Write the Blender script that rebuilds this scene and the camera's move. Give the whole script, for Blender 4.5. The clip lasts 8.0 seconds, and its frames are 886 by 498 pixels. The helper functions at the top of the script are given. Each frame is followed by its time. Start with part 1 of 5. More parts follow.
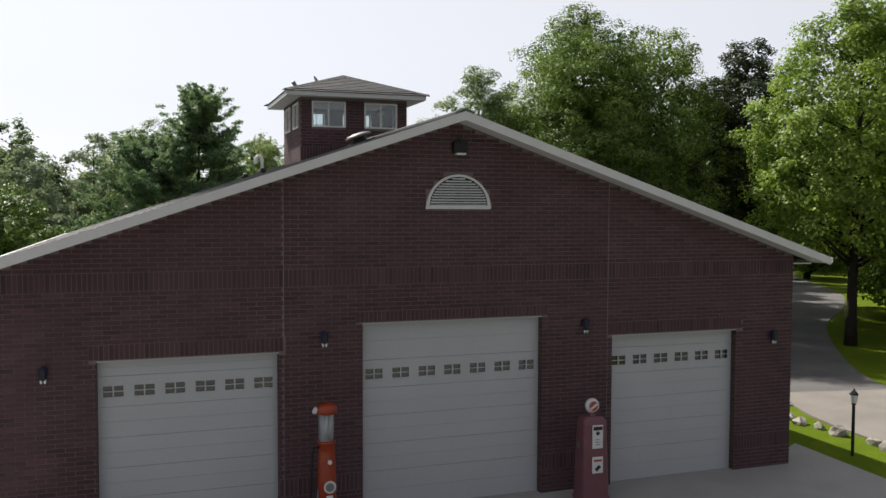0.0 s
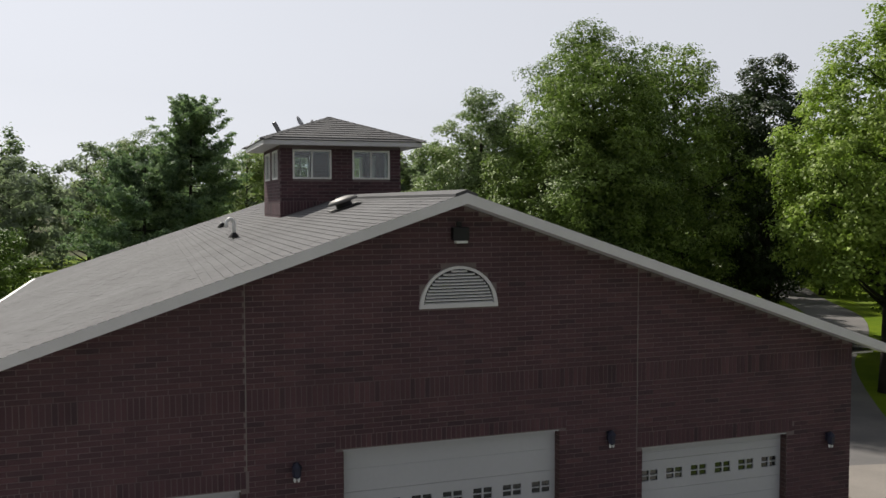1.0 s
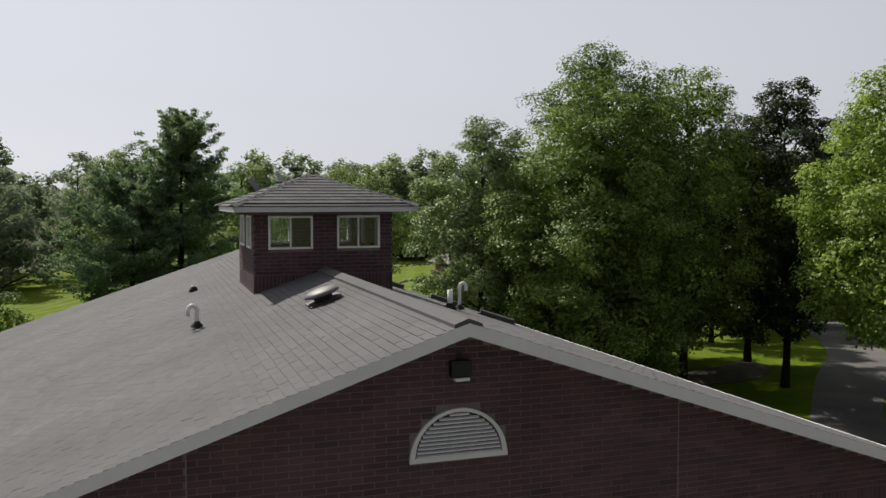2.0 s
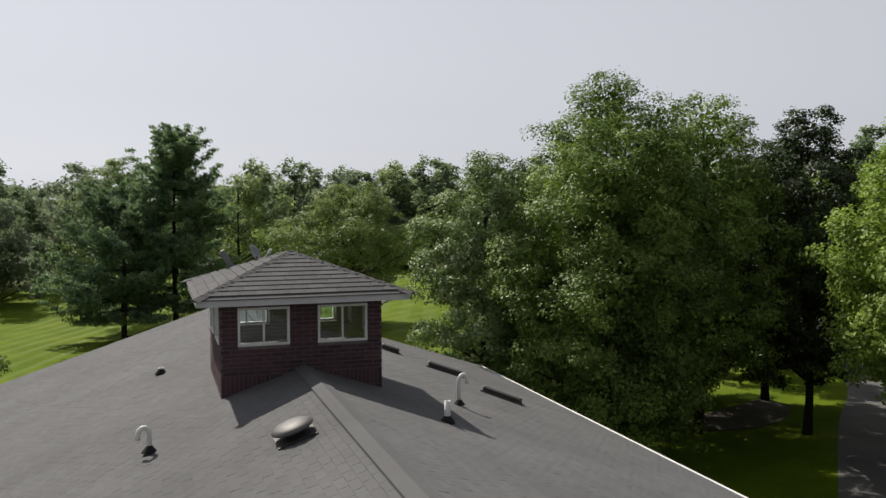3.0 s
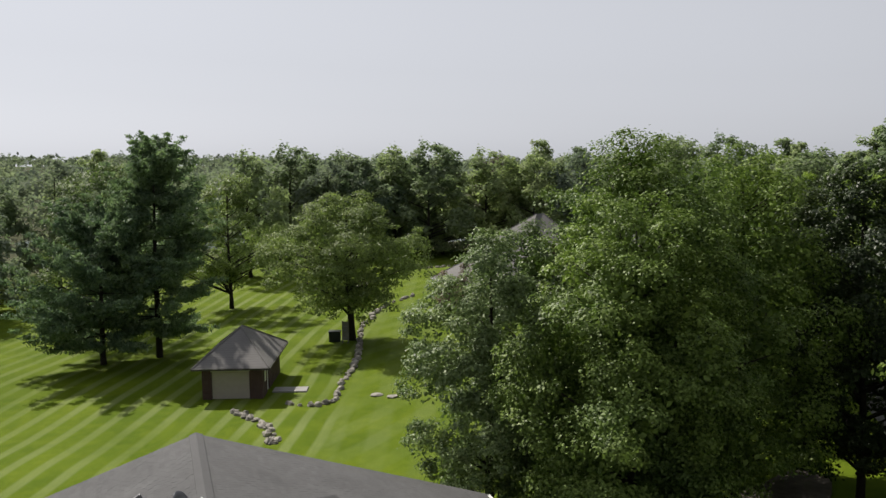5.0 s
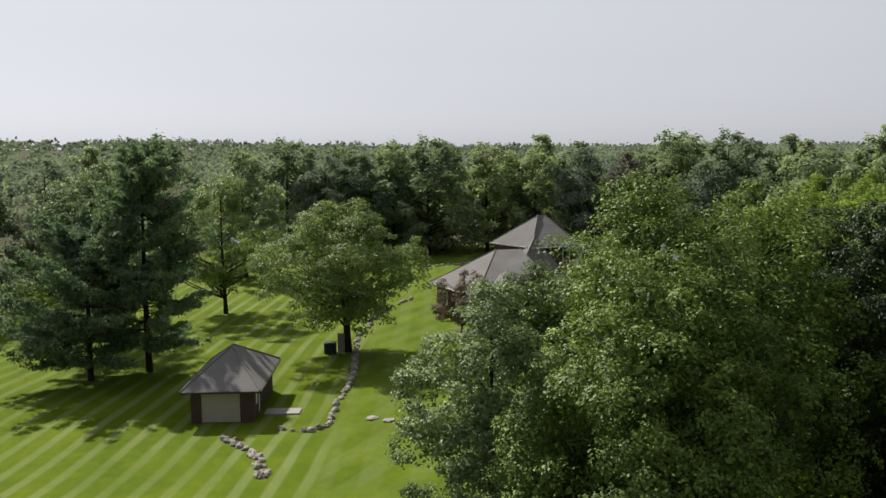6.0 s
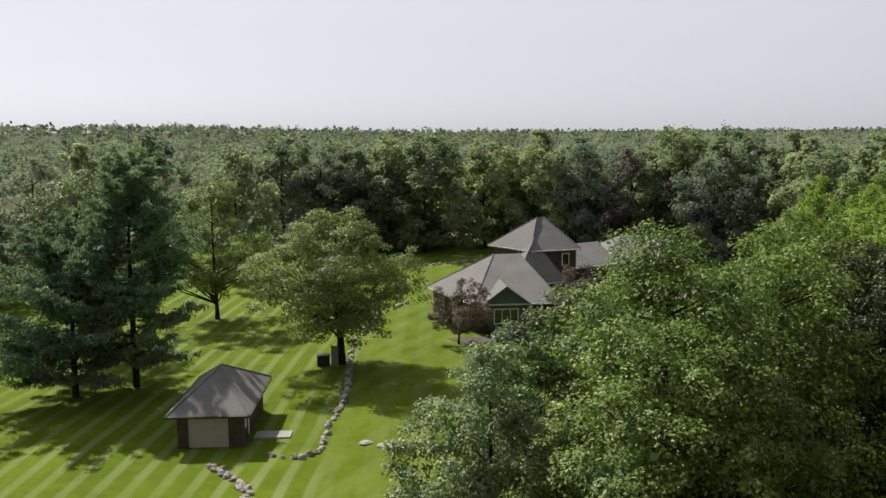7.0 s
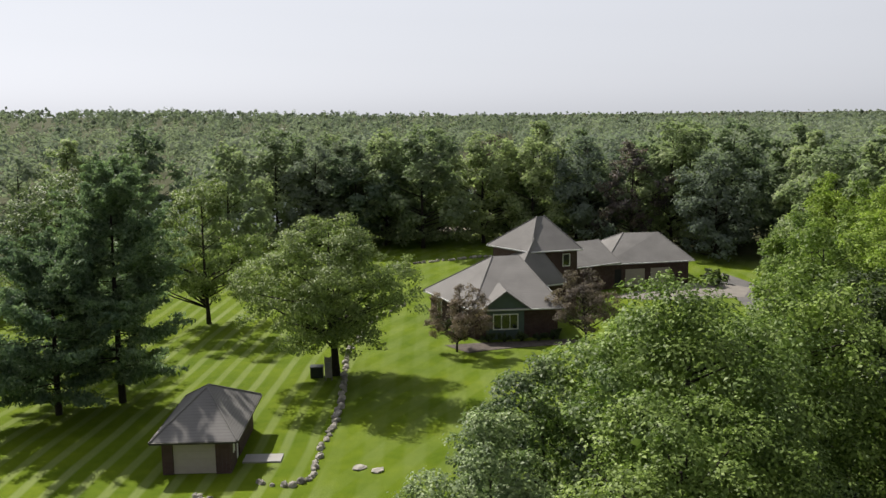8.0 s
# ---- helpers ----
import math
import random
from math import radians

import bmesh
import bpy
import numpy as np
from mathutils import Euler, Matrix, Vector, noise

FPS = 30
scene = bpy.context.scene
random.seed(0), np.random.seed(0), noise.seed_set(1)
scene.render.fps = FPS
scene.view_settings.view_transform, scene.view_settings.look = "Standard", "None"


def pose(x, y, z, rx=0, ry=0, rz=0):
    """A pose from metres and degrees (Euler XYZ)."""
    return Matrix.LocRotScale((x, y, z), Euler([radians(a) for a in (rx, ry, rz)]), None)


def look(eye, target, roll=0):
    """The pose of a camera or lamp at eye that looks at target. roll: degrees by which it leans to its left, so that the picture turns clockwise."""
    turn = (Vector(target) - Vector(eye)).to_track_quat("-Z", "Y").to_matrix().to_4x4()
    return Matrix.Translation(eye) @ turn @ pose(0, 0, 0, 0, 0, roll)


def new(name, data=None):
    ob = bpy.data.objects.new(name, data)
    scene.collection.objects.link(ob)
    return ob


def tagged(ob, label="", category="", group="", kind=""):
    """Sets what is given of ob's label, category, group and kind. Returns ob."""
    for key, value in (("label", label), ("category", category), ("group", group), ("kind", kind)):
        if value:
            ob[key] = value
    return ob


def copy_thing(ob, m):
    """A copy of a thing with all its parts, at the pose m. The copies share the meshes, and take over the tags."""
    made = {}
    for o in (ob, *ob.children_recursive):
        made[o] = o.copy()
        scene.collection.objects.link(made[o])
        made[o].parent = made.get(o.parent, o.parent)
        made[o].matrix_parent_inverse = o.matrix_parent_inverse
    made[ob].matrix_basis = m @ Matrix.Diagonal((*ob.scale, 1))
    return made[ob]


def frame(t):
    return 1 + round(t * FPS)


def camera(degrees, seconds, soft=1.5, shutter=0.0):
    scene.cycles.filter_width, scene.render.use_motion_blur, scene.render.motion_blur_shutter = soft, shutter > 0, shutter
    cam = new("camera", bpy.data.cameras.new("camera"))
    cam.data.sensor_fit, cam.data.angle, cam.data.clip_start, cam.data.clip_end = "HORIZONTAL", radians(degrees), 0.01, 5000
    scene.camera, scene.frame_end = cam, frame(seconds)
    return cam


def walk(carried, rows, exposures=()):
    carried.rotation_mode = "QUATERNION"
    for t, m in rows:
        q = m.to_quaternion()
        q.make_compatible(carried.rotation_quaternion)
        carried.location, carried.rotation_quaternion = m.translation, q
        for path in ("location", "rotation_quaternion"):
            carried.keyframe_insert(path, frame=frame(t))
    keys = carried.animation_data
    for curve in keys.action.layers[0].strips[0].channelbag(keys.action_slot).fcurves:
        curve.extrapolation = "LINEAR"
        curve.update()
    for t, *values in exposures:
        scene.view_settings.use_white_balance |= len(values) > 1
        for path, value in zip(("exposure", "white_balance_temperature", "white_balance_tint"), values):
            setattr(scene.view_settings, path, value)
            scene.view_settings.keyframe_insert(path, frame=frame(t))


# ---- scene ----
cam = camera(54.3, 8.0)
EXPOSURE = [(0, 0.56), (1.5, 0.20), (3.0, 0.13), (5.0, 0.14), (6.5, 0.27), (8.0, 0.40)]
PATH = [
    (0, (-5.552, -15.491, 5.753), (-4.906, -13.601, 5.654), 0.2),
    (0.5, (-5.046, -14.171, 6.539), (-4.402, -12.28, 6.438), 0.1),
    (1, (-4.554, -12.788, 7.35), (-3.912, -10.897, 7.243), -0.1),
    (1.5, (-4.084, -11.414, 8.148), (-3.44, -9.524, 8.04), -0.1),
    (3, (-2.663, -7.765, 10.634), (-2.027, -5.872, 10.522), -0.2),
    (3.5, (-2.212, -6.455, 11.55), (-1.576, -4.563, 11.424), -0.2),
    (4, (-1.775, -5.208, 12.536), (-1.14, -3.317, 12.389), -0.3),
    (4.5, (-1.307, -3.92, 13.672), (-0.675, -2.03, 13.497), -0.5),
    (6, (0.12, -0.312, 16.712), (0.747, 1.572, 16.474), -0.5),
    (6.5, (0.479, 0.785, 17.619), (1.108, 2.666, 17.365), -0.4),
    (7, (0.962, 1.942, 18.578), (1.593, 3.82, 18.303), -0.4),
    (7.5, (1.562, 3.2, 19.35), (2.191, 5.075, 19.055), -0.55),
    (8, (1.985, 4.595, 20.096), (2.617, 6.466, 19.783), -0.6),
]
walk(cam, [(t, look(eye, target, roll)) for t, eye, target, roll in PATH], exposures=EXPOSURE)

# ---------------------------------------------------------------- world, sun
SUN_AZ = Vector((-0.31, 0.95, 0.0)).normalized()
SUN_EL = radians(44)
world = bpy.data.worlds.new("sky")
scene.world = world
world.use_nodes = True
wn, wl = world.node_tree.nodes, world.node_tree.links
wn.clear()
sky = wn.new("ShaderNodeTexSky")
sky.sky_type, sky.sun_disc = "NISHITA", False
sky.sun_elevation = SUN_EL
sky.sun_rotation = math.atan2(SUN_AZ.x, SUN_AZ.y)
sky.air_density, sky.dust_density, sky.ozone_density = 1.0, 1.6, 1.0
hs = wn.new("ShaderNodeHueSaturation")
hs.inputs["Saturation"].default_value = 0.12
bg = wn.new("ShaderNodeBackground")
bg.inputs["Strength"].default_value = 0.073
wo = wn.new("ShaderNodeOutputWorld")
wl.new(sky.outputs[0], hs.inputs["Color"])
haze = wn.new("ShaderNodeMix")
haze.data_type, haze.blend_type = "RGBA", "MULTIPLY"
haze.inputs[0].default_value = 1.0
haze.inputs[7].default_value = (0.965, 0.985, 1.06, 1)
wl.new(hs.outputs[0], haze.inputs[6])
veil = wn.new("ShaderNodeMix")
veil.data_type = "RGBA"
veil.inputs[0].default_value = 0.6
# the haze is brightest towards the sun and dimmer in the half of the sky behind
toward = wn.new("ShaderNodeVectorMath")
toward.operation = "DOT_PRODUCT"
toward.inputs[1].default_value = SUN_AZ
wl.new(wn.new("ShaderNodeTexCoord").outputs["Generated"], toward.inputs[0])
span = wn.new("ShaderNodeMapRange")
span.interpolation_type = "SMOOTHSTEP"
span.inputs["From Min"].default_value, span.inputs["From Max"].default_value = -0.6, 0.6
span.inputs["To Min"].default_value, span.inputs["To Max"].default_value = 0.38, 1.0
wl.new(toward.outputs["Value"], span.inputs["Value"])
glare = wn.new("ShaderNodeMix")
glare.data_type, glare.blend_type = "RGBA", "MULTIPLY"
glare.inputs[0].default_value = 1.0
glare.inputs[6].default_value = (8.5, 8.72, 9.4, 1)
wl.new(span.outputs["Result"], glare.inputs[7])
wl.new(glare.outputs[2], veil.inputs[7])
wl.new(haze.outputs[2], veil.inputs[6])
wl.new(veil.outputs[2], bg.inputs["Color"])
wl.new(bg.outputs[0], wo.inputs["Surface"])

sun = new("sun", bpy.data.lights.new("sun", "SUN"))
sun.data.energy, sun.data.angle, sun.data.color = 5.0, radians(0.6), (1.0, 0.94, 0.84)
sun_dir = SUN_AZ * math.cos(SUN_EL) + Vector((0, 0, math.sin(SUN_EL)))
sun.matrix_world = look(sun_dir * 200, (0, 0, 0))

# ---------------------------------------------------------------- materials


class Nodes:
    """A short way to write node materials."""

    def __init__(self, name):
        self.m = bpy.data.materials.new(name)
        self.m.use_nodes = True
        self.t = self.m.node_tree
        self.t.nodes.clear()
        self.out = self.n("ShaderNodeOutputMaterial")

    def n(self, kind, **values):
        node = self.t.nodes.new(kind)
        for key, value in values.items():
            node.inputs[key.replace("_", " ")].default_value = value
        return node

    def link(self, a, b):
        self.t.links.new(a, b)

    def pos(self):
        return self.n("ShaderNodeNewGeometry").outputs["Position"]

    def noise(self, scale, detail=3.0, vec=None):
        node = self.n("ShaderNodeTexNoise", Scale=scale, Detail=detail)
        self.link(vec or self.pos(), node.inputs["Vector"])
        return node.outputs["Fac"]

    def ramp(self, fac, lo, hi, c0, c1):
        node = self.t.nodes.new("ShaderNodeValToRGB")
        e = node.color_ramp.elements
        e[0].position, e[1].position = lo, hi
        e[0].color, e[1].color = (*c0, 1), (*c1, 1)
        self.link(fac, node.inputs["Fac"])
        return node.outputs["Color"]

    def mix(self, fac, a, b, mode="MIX"):
        node = self.t.nodes.new("ShaderNodeMix")
        node.data_type, node.blend_type = "RGBA", mode
        for sock, value in ((node.inputs[0], fac), (node.inputs[6], a), (node.inputs[7], b)):
            if isinstance(value, (int, float)):
                sock.default_value = value
            elif isinstance(value, tuple):
                sock.default_value = (*value, 1)
            else:
                self.link(value, sock)
        return node.outputs[2]

    def math(self, op, a, b=0.0):
        node = self.t.nodes.new("ShaderNodeMath")
        node.operation = op
        for sock, value in ((node.inputs[0], a), (node.inputs[1], b)):
            if isinstance(value, (int, float)):
                sock.default_value = value
            else:
                self.link(value, sock)
        return node.outputs[0]

    def pick(self):
        """A random number for each piece, be it an object or an island."""
        a = self.n("ShaderNodeObjectInfo").outputs["Random"]
        b = self.n("ShaderNodeNewGeometry").outputs["Random Per Island"]
        return self.math("FRACT", self.math("ADD", a, b))

    def principled(self, color, rough=0.8, metal=0.0, height=None, bump=0.3, dist=0.01, spec=0.3):
        p = self.n("ShaderNodeBsdfPrincipled", Roughness=rough, Metallic=metal)
        p.inputs["Specular IOR Level"].default_value = spec
        if isinstance(color, tuple):
            p.inputs["Base Color"].default_value = (*color, 1)
        else:
            self.link(color, p.inputs["Base Color"])
        if height is not None:
            b = self.n("ShaderNodeBump", Strength=bump, Distance=dist)
            self.link(height, b.inputs["Height"])
            self.link(b.outputs[0], p.inputs["Normal"])
        self.link(p.outputs[0], self.out.inputs["Surface"])
        return self.m


def plain(name, c, rough=0.6, metal=0.0, var=0.15, scale=3.0, fine=40.0, bump=0.15, spec=0.3, pick=0.0):
    k = Nodes(name)
    dark = tuple(v * (1 - var) for v in c)
    light = tuple(min(1, v * (1 + var)) for v in c)
    col = k.ramp(k.noise(scale, 4), 0.3, 0.7, dark, light)
    f = k.noise(fine, 3)
    col = k.mix(0.35, col, k.ramp(f, 0.3, 0.7, dark, light))
    if pick:
        col = k.mix(1.0, col, k.ramp(k.pick(), 0, 1, (1 - pick,) * 3, (1 + pick,) * 3), "MULTIPLY")
    return k.principled(col, rough, metal, f, bump, 0.004, spec)


def brick_material():
    k = Nodes("brick")
    r = k.pick()
    node = k.t.nodes.new("ShaderNodeValToRGB")
    e = node.color_ramp.elements
    e[0].position, e[0].color = 0.0, (0.050, 0.030, 0.0370, 1)
    e[1].position, e[1].color = 1.0, (0.111, 0.057, 0.0650, 1)
    for p, c in ((0.08, (0.065, 0.0350, 0.043)), (0.55, (0.089, 0.0455, 0.054)), (0.8, (0.074, 0.0410, 0.0495))):
        el = e.new(p)
        el.color = (*c, 1)
    k.link(r, node.inputs["Fac"])
    f = k.noise(70, 4)
    col = k.mix(1.0, node.outputs[0], k.ramp(f, 0.25, 0.75, (0.72,) * 3, (1.18,) * 3), "MULTIPLY")
    col = k.mix(1.0, col, k.ramp(k.noise(0.7, 3), 0.3, 0.7, (0.82,) * 3, (1.12,) * 3), "MULTIPLY")
    return k.principled(col, 0.85, 0, f, 0.5, 0.004)


def far_brick_material():
    k = Nodes("brick_far")
    sep = k.n("ShaderNodeSeparateXYZ")
    k.link(k.pos(), sep.inputs[0])
    comb = k.n("ShaderNodeCombineXYZ")
    k.link(k.math("ADD", sep.outputs[0], sep.outputs[1]), comb.inputs[0])
    k.link(sep.outputs[2], comb.inputs[1])
    b = k.t.nodes.new("ShaderNodeTexBrick")
    b.inputs["Color1"].default_value = (0.085, 0.046, 0.042, 1)
    b.inputs["Color2"].default_value = (0.052, 0.029, 0.028, 1)
    b.inputs["Mortar"].default_value = (0.12, 0.098, 0.092, 1)
    b.inputs["Scale"].default_value = 1.0
    b.inputs["Brick Width"].default_value = 0.30
    b.inputs["Row Height"].default_value = 0.081
    b.inputs["Mortar Size"].default_value = 0.008
    k.link(comb.outputs[0], b.inputs["Vector"])
    col = k.mix(1.0, b.outputs["Color"], k.ramp(k.noise(0.8, 4), 0.3, 0.7, (0.8,) * 3, (1.15,) * 3), "MULTIPLY")
    return k.principled(col, 0.85, 0, k.noise(50), 0.3, 0.004)


def shingle_material(name, c, pick=0.22, lines=0.0):
    k = Nodes(name)
    f = k.noise(90, 4)
    col = k.ramp(k.noise(0.5, 4), 0.3, 0.7, tuple(v * 0.86 for v in c), tuple(v * 1.1 for v in c))
    col = k.mix(1.0, col, k.ramp(f, 0.25, 0.75, (0.75,) * 3, (1.2,) * 3), "MULTIPLY")
    col = k.mix(1.0, col, k.ramp(k.pick(), 0, 1, (1 - pick,) * 3, (1 + pick,) * 3), "MULTIPLY")
    if lines:
        sep = k.n("ShaderNodeSeparateXYZ")
        k.link(k.pos(), sep.inputs[0])
        saw = k.math("FRACT", k.math("MULTIPLY", sep.outputs[2], 1 / lines))
        col = k.mix(1.0, col, k.ramp(saw, 0.0, 0.25, (0.72,) * 3, (1.0,) * 3), "MULTIPLY")
    return k.principled(col, 0.9, 0, f, 0.5, 0.004, 0.2)


def leaf_material(name, c0, c1, glow, patch=0.45, gloss=0.2):
    k = Nodes(name)
    node = k.n("ShaderNodeNewGeometry")
    col = k.ramp(node.outputs["Random Per Island"], 0.0, 1.0, c0, c1)
    tone = k.math("ADD", k.math("MULTIPLY", k.noise(patch, 3), 0.65), k.math("MULTIPLY", k.n("ShaderNodeObjectInfo").outputs["Random"], 0.35))
    col = k.mix(1.0, col, k.ramp(tone, 0.25, 0.75, (0.52, 0.56, 0.60), (1.42, 1.30, 1.0)), "MULTIPLY")
    p = k.n("ShaderNodeBsdfPrincipled", Roughness=0.5)
    p.inputs["Specular IOR Level"].default_value = gloss
    k.link(col, p.inputs["Base Color"])
    tr = k.n("ShaderNodeBsdfTranslucent")
    k.link(k.mix(1.0, col, (1.05, 1.18, 0.80), "MULTIPLY"), tr.inputs["Color"])
    ms = k.t.nodes.new("ShaderNodeMixShader")
    ms.inputs[0].default_value = glow
    k.link(p.outputs[0], ms.inputs[1])
    k.link(tr.outputs[0], ms.inputs[2])
    k.link(ms.outputs[0], k.out.inputs["Surface"])
    return k.m


def lawn_material():
    k = Nodes("lawn")
    sep = k.n("ShaderNodeSeparateXYZ")
    k.link(k.pos(), sep.inputs[0])
    x, y = sep.outputs[0], sep.outputs[1]
    warp = k.math("MULTIPLY", k.math("SUBTRACT", k.noise(0.05, 2), 0.5), 1.6)

    def stripes(deg, period, lo=0.35, hi=0.65):
        a = radians(deg + 90)
        u = k.math("ADD", k.math("MULTIPLY", x, math.cos(a)), k.math("MULTIPLY", y, math.sin(a)))
        s = k.math("SINE", k.math("MULTIPLY", k.math("ADD", u, warp), 2 * math.pi / period))
        return k.ramp(k.math("ADD", k.math("MULTIPLY", s, 0.5), 0.5), lo, hi, (0,) * 3, (1,) * 3)

    # west of the stone row one set of stripes, east of it two that cross
    side = k.math("SUBTRACT", x, k.math("ADD", k.math("MULTIPLY", y, 0.33), -6.8))
    east = k.ramp(k.math("ADD", k.math("MULTIPLY", side, 0.8), 0.5), 0.0, 1.0, (0,) * 3, (1,) * 3)
    west_s = stripes(69, 1.66, 0.55, 0.85)
    east_s = k.mix(0.5, stripes(72, 2.6), stripes(46, 2.4))
    s = k.mix(east, west_s, k.mix(1.0, east_s, (0.55,) * 3, "MULTIPLY"))
    base = k.ramp(k.noise(0.22, 5), 0.3, 0.7, (0.074, 0.120, 0.007), (0.118, 0.168, 0.010))
    worn = k.ramp(k.noise(1.3, 5), 0.45, 0.8, (1.0, 1.0, 1.0), (1.3, 1.18, 1.3))
    col = k.mix(1.0, base, worn, "MULTIPLY")
    far = k.ramp(k.math("MULTIPLY", y, 0.01), 0.30, 0.42, (0,) * 3, (1,) * 3)
    west_end = k.ramp(k.math("ADD", k.math("MULTIPLY", x, 0.02), 0.5), 0.18, 0.34, (0.12,) * 3, (1,) * 3)
    sfac = k.math("MULTIPLY", k.math("MULTIPLY", k.math("MULTIPLY", s, west_end), far), k.math("ADD", k.math("MULTIPLY", k.noise(0.12, 3), 1.2), -0.12))
    col = k.mix(sfac, col, (0.210, 0.252, 0.095))
    f = k.noise(25, 6)
    col = k.mix(1.0, col, k.ramp(f, 0.25, 0.75, (0.7,) * 3, (1.25,) * 3), "MULTIPLY")
    # leaf litter under the woods round the lawns
    dx, dy = k.math("MULTIPLY", k.math("SUBTRACT", x, 25.0), 1 / 62.0), k.math("MULTIPLY", k.math("SUBTRACT", y, 60.0), 1 / 102.0)
    r2 = k.math("ADD", k.math("MULTIPLY", dx, dx), k.math("MULTIPLY", dy, dy))
    wood = k.ramp(k.math("MULTIPLY", k.math("ADD", r2, k.math("MULTIPLY", k.noise(0.08, 3), 0.4)), 0.5), 0.52, 0.66, (0,) * 3, (1,) * 3)
    col = k.mix(wood, col, k.ramp(k.noise(0.6, 4), 0.3, 0.7, (0.040, 0.050, 0.022), (0.080, 0.078, 0.042)))
    return k.principled(col, 0.9, 0, f, 0.8, 0.04, 0.05)


def asphalt_material():
    k = Nodes("asphalt")
    f = k.noise(60, 5)
    col = k.ramp(k.noise(0.35, 5), 0.3, 0.75, (0.085, 0.083, 0.085), (0.16, 0.15, 0.145))
    col = k.mix(1.0, col, k.ramp(f, 0.25, 0.75, (0.75,) * 3, (1.25,) * 3), "MULTIPLY")
    return k.principled(col, 0.85, 0, f, 0.4, 0.006)


def glass_material(name="window_glass", tint=(0.9, 0.95, 0.95)):
    k = Nodes(name)
    g = k.n("ShaderNodeBsdfGlossy", Roughness=0.02)
    t = k.n("ShaderNodeBsdfTransparent")
    t.inputs["Color"].default_value = (*tint, 1)
    fr = k.n("ShaderNodeFresnel", IOR=1.5)
    ms = k.t.nodes.new("ShaderNodeMixShader")
    k.link(k.math("ADD", fr.outputs[0], 0.06), ms.inputs[0])
    k.link(t.outputs[0], ms.inputs[1])
    k.link(g.outputs[0], ms.inputs[2])
    k.link(ms.outputs[0], k.out.inputs["Surface"])
    return k.m


def sky_sheen_glass():
    k = Nodes("pump_glass_sky_sheen")
    d = k.n("ShaderNodeBsdfPrincipled", Roughness=0.08)
    # pale blue-grey put into the colour for the sky reflected in the glass
    d.inputs["Base Color"].default_value = (0.42, 0.45, 0.48, 1)
    t = k.n("ShaderNodeBsdfTransparent")
    ms = k.t.nodes.new("ShaderNodeMixShader")
    ms.inputs[0].default_value = 0.55
    k.link(t.outputs[0], ms.inputs[1])
    k.link(d.outputs[0], ms.inputs[2])
    k.link(ms.outputs[0], k.out.inputs["Surface"])
    return k.m


def water_material():
    k = Nodes("lake_water")
    return k.principled((0.03, 0.045, 0.05), 0.08, 0, k.noise(1.5, 3), 0.15, 0.05, 0.5)


BRICK = brick_material()
BRICK_FAR = far_brick_material()
MORTAR = plain("mortar", (0.165, 0.135, 0.133), 0.95, var=0.25, scale=1.2)
SHINGLE = shingle_material("roof_shingle", (0.110, 0.109, 0.112), 0.06)
SHINGLE_TOWER = shingle_material("tower_shingle", (0.088, 0.087, 0.090), 0.12)
SHINGLE_FAR = shingle_material("house_shingle", (0.192, 0.184, 0.180), 0.0, 0.11)
TRIM = plain("painted_trim", (0.57, 0.565, 0.58), 0.55, var=0.06)
WHITE = plain("white_plastic", (0.72, 0.72, 0.70), 0.5, var=0.06)
DOOR = plain("door_paint", (0.41, 0.42, 0.44), 0.5, var=0.05, scale=0.8, fine=12)
SHED_DOOR = plain("shed_door_paint", (0.38, 0.34, 0.31), 0.55, var=0.06)
BLACK = plain("black_metal", (0.012, 0.012, 0.014), 0.45, var=0.2)
RUBBER = plain("black_rubber", (0.014, 0.014, 0.014), 0.8, var=0.2)
# near-black colour that stands in for the shade inside recesses
RECESS_SHADE = plain("painted_recess_shade", (0.03, 0.03, 0.032), 0.9)
INNER = plain("interior_paint", (0.5, 0.5, 0.47), 0.8, var=0.05)
GREY_METAL = plain("grey_metal", (0.22, 0.22, 0.23), 0.45, 0.6, var=0.12)
VENT_MAT = plain("brown_vent_metal", (0.05, 0.046, 0.045), 0.5, 0.2, var=0.2)
ORANGE = plain("orange_enamel", (0.27, 0.036, 0.009), 0.3, var=0.18, scale=5, spec=0.5)
RED = plain("red_enamel", (0.26, 0.022, 0.016), 0.3, var=0.15, scale=5, spec=0.5)
MAROON = plain("faded_maroon_enamel", (0.155, 0.062, 0.078), 0.45, var=0.14, scale=4, spec=0.45)
SIGN_WHITE = plain("sign_white", (0.62, 0.62, 0.62), 0.4, var=0.05)
SIGN_DARK = plain("sign_dark", (0.03, 0.02, 0.03), 0.5)
SIGN_RED = plain("sign_red", (0.35, 0.06, 0.06), 0.5)
LAMP_BLUE = plain("lantern_blue_black", (0.020, 0.022, 0.042), 0.5, var=0.2)
LAMP_GLASS = plain("frosted_lamp_glass", (0.6, 0.62, 0.62), 0.25, var=0.05)
GLASS = glass_material()
DOOR_GLASS = plain("dark_door_glass", (0.020, 0.024, 0.022), 0.08, var=0.3, scale=4, bump=0.02, spec=0.8)
CONCRETE = plain("concrete", (0.30, 0.29, 0.28), 0.85, var=0.14, scale=0.8, fine=30)
GRAVEL = plain("gravel", (0.26, 0.22, 0.18), 0.95, var=0.35, scale=1.5, fine=14, bump=0.8)
MULCH = plain("mulch", (0.09, 0.075, 0.066), 0.95, var=0.5, scale=2.5, fine=18, bump=0.9)
STONE = plain("field_stone", (0.27, 0.25, 0.22), 0.9, var=0.25, scale=2.0, fine=16, bump=0.6, pick=0.4)
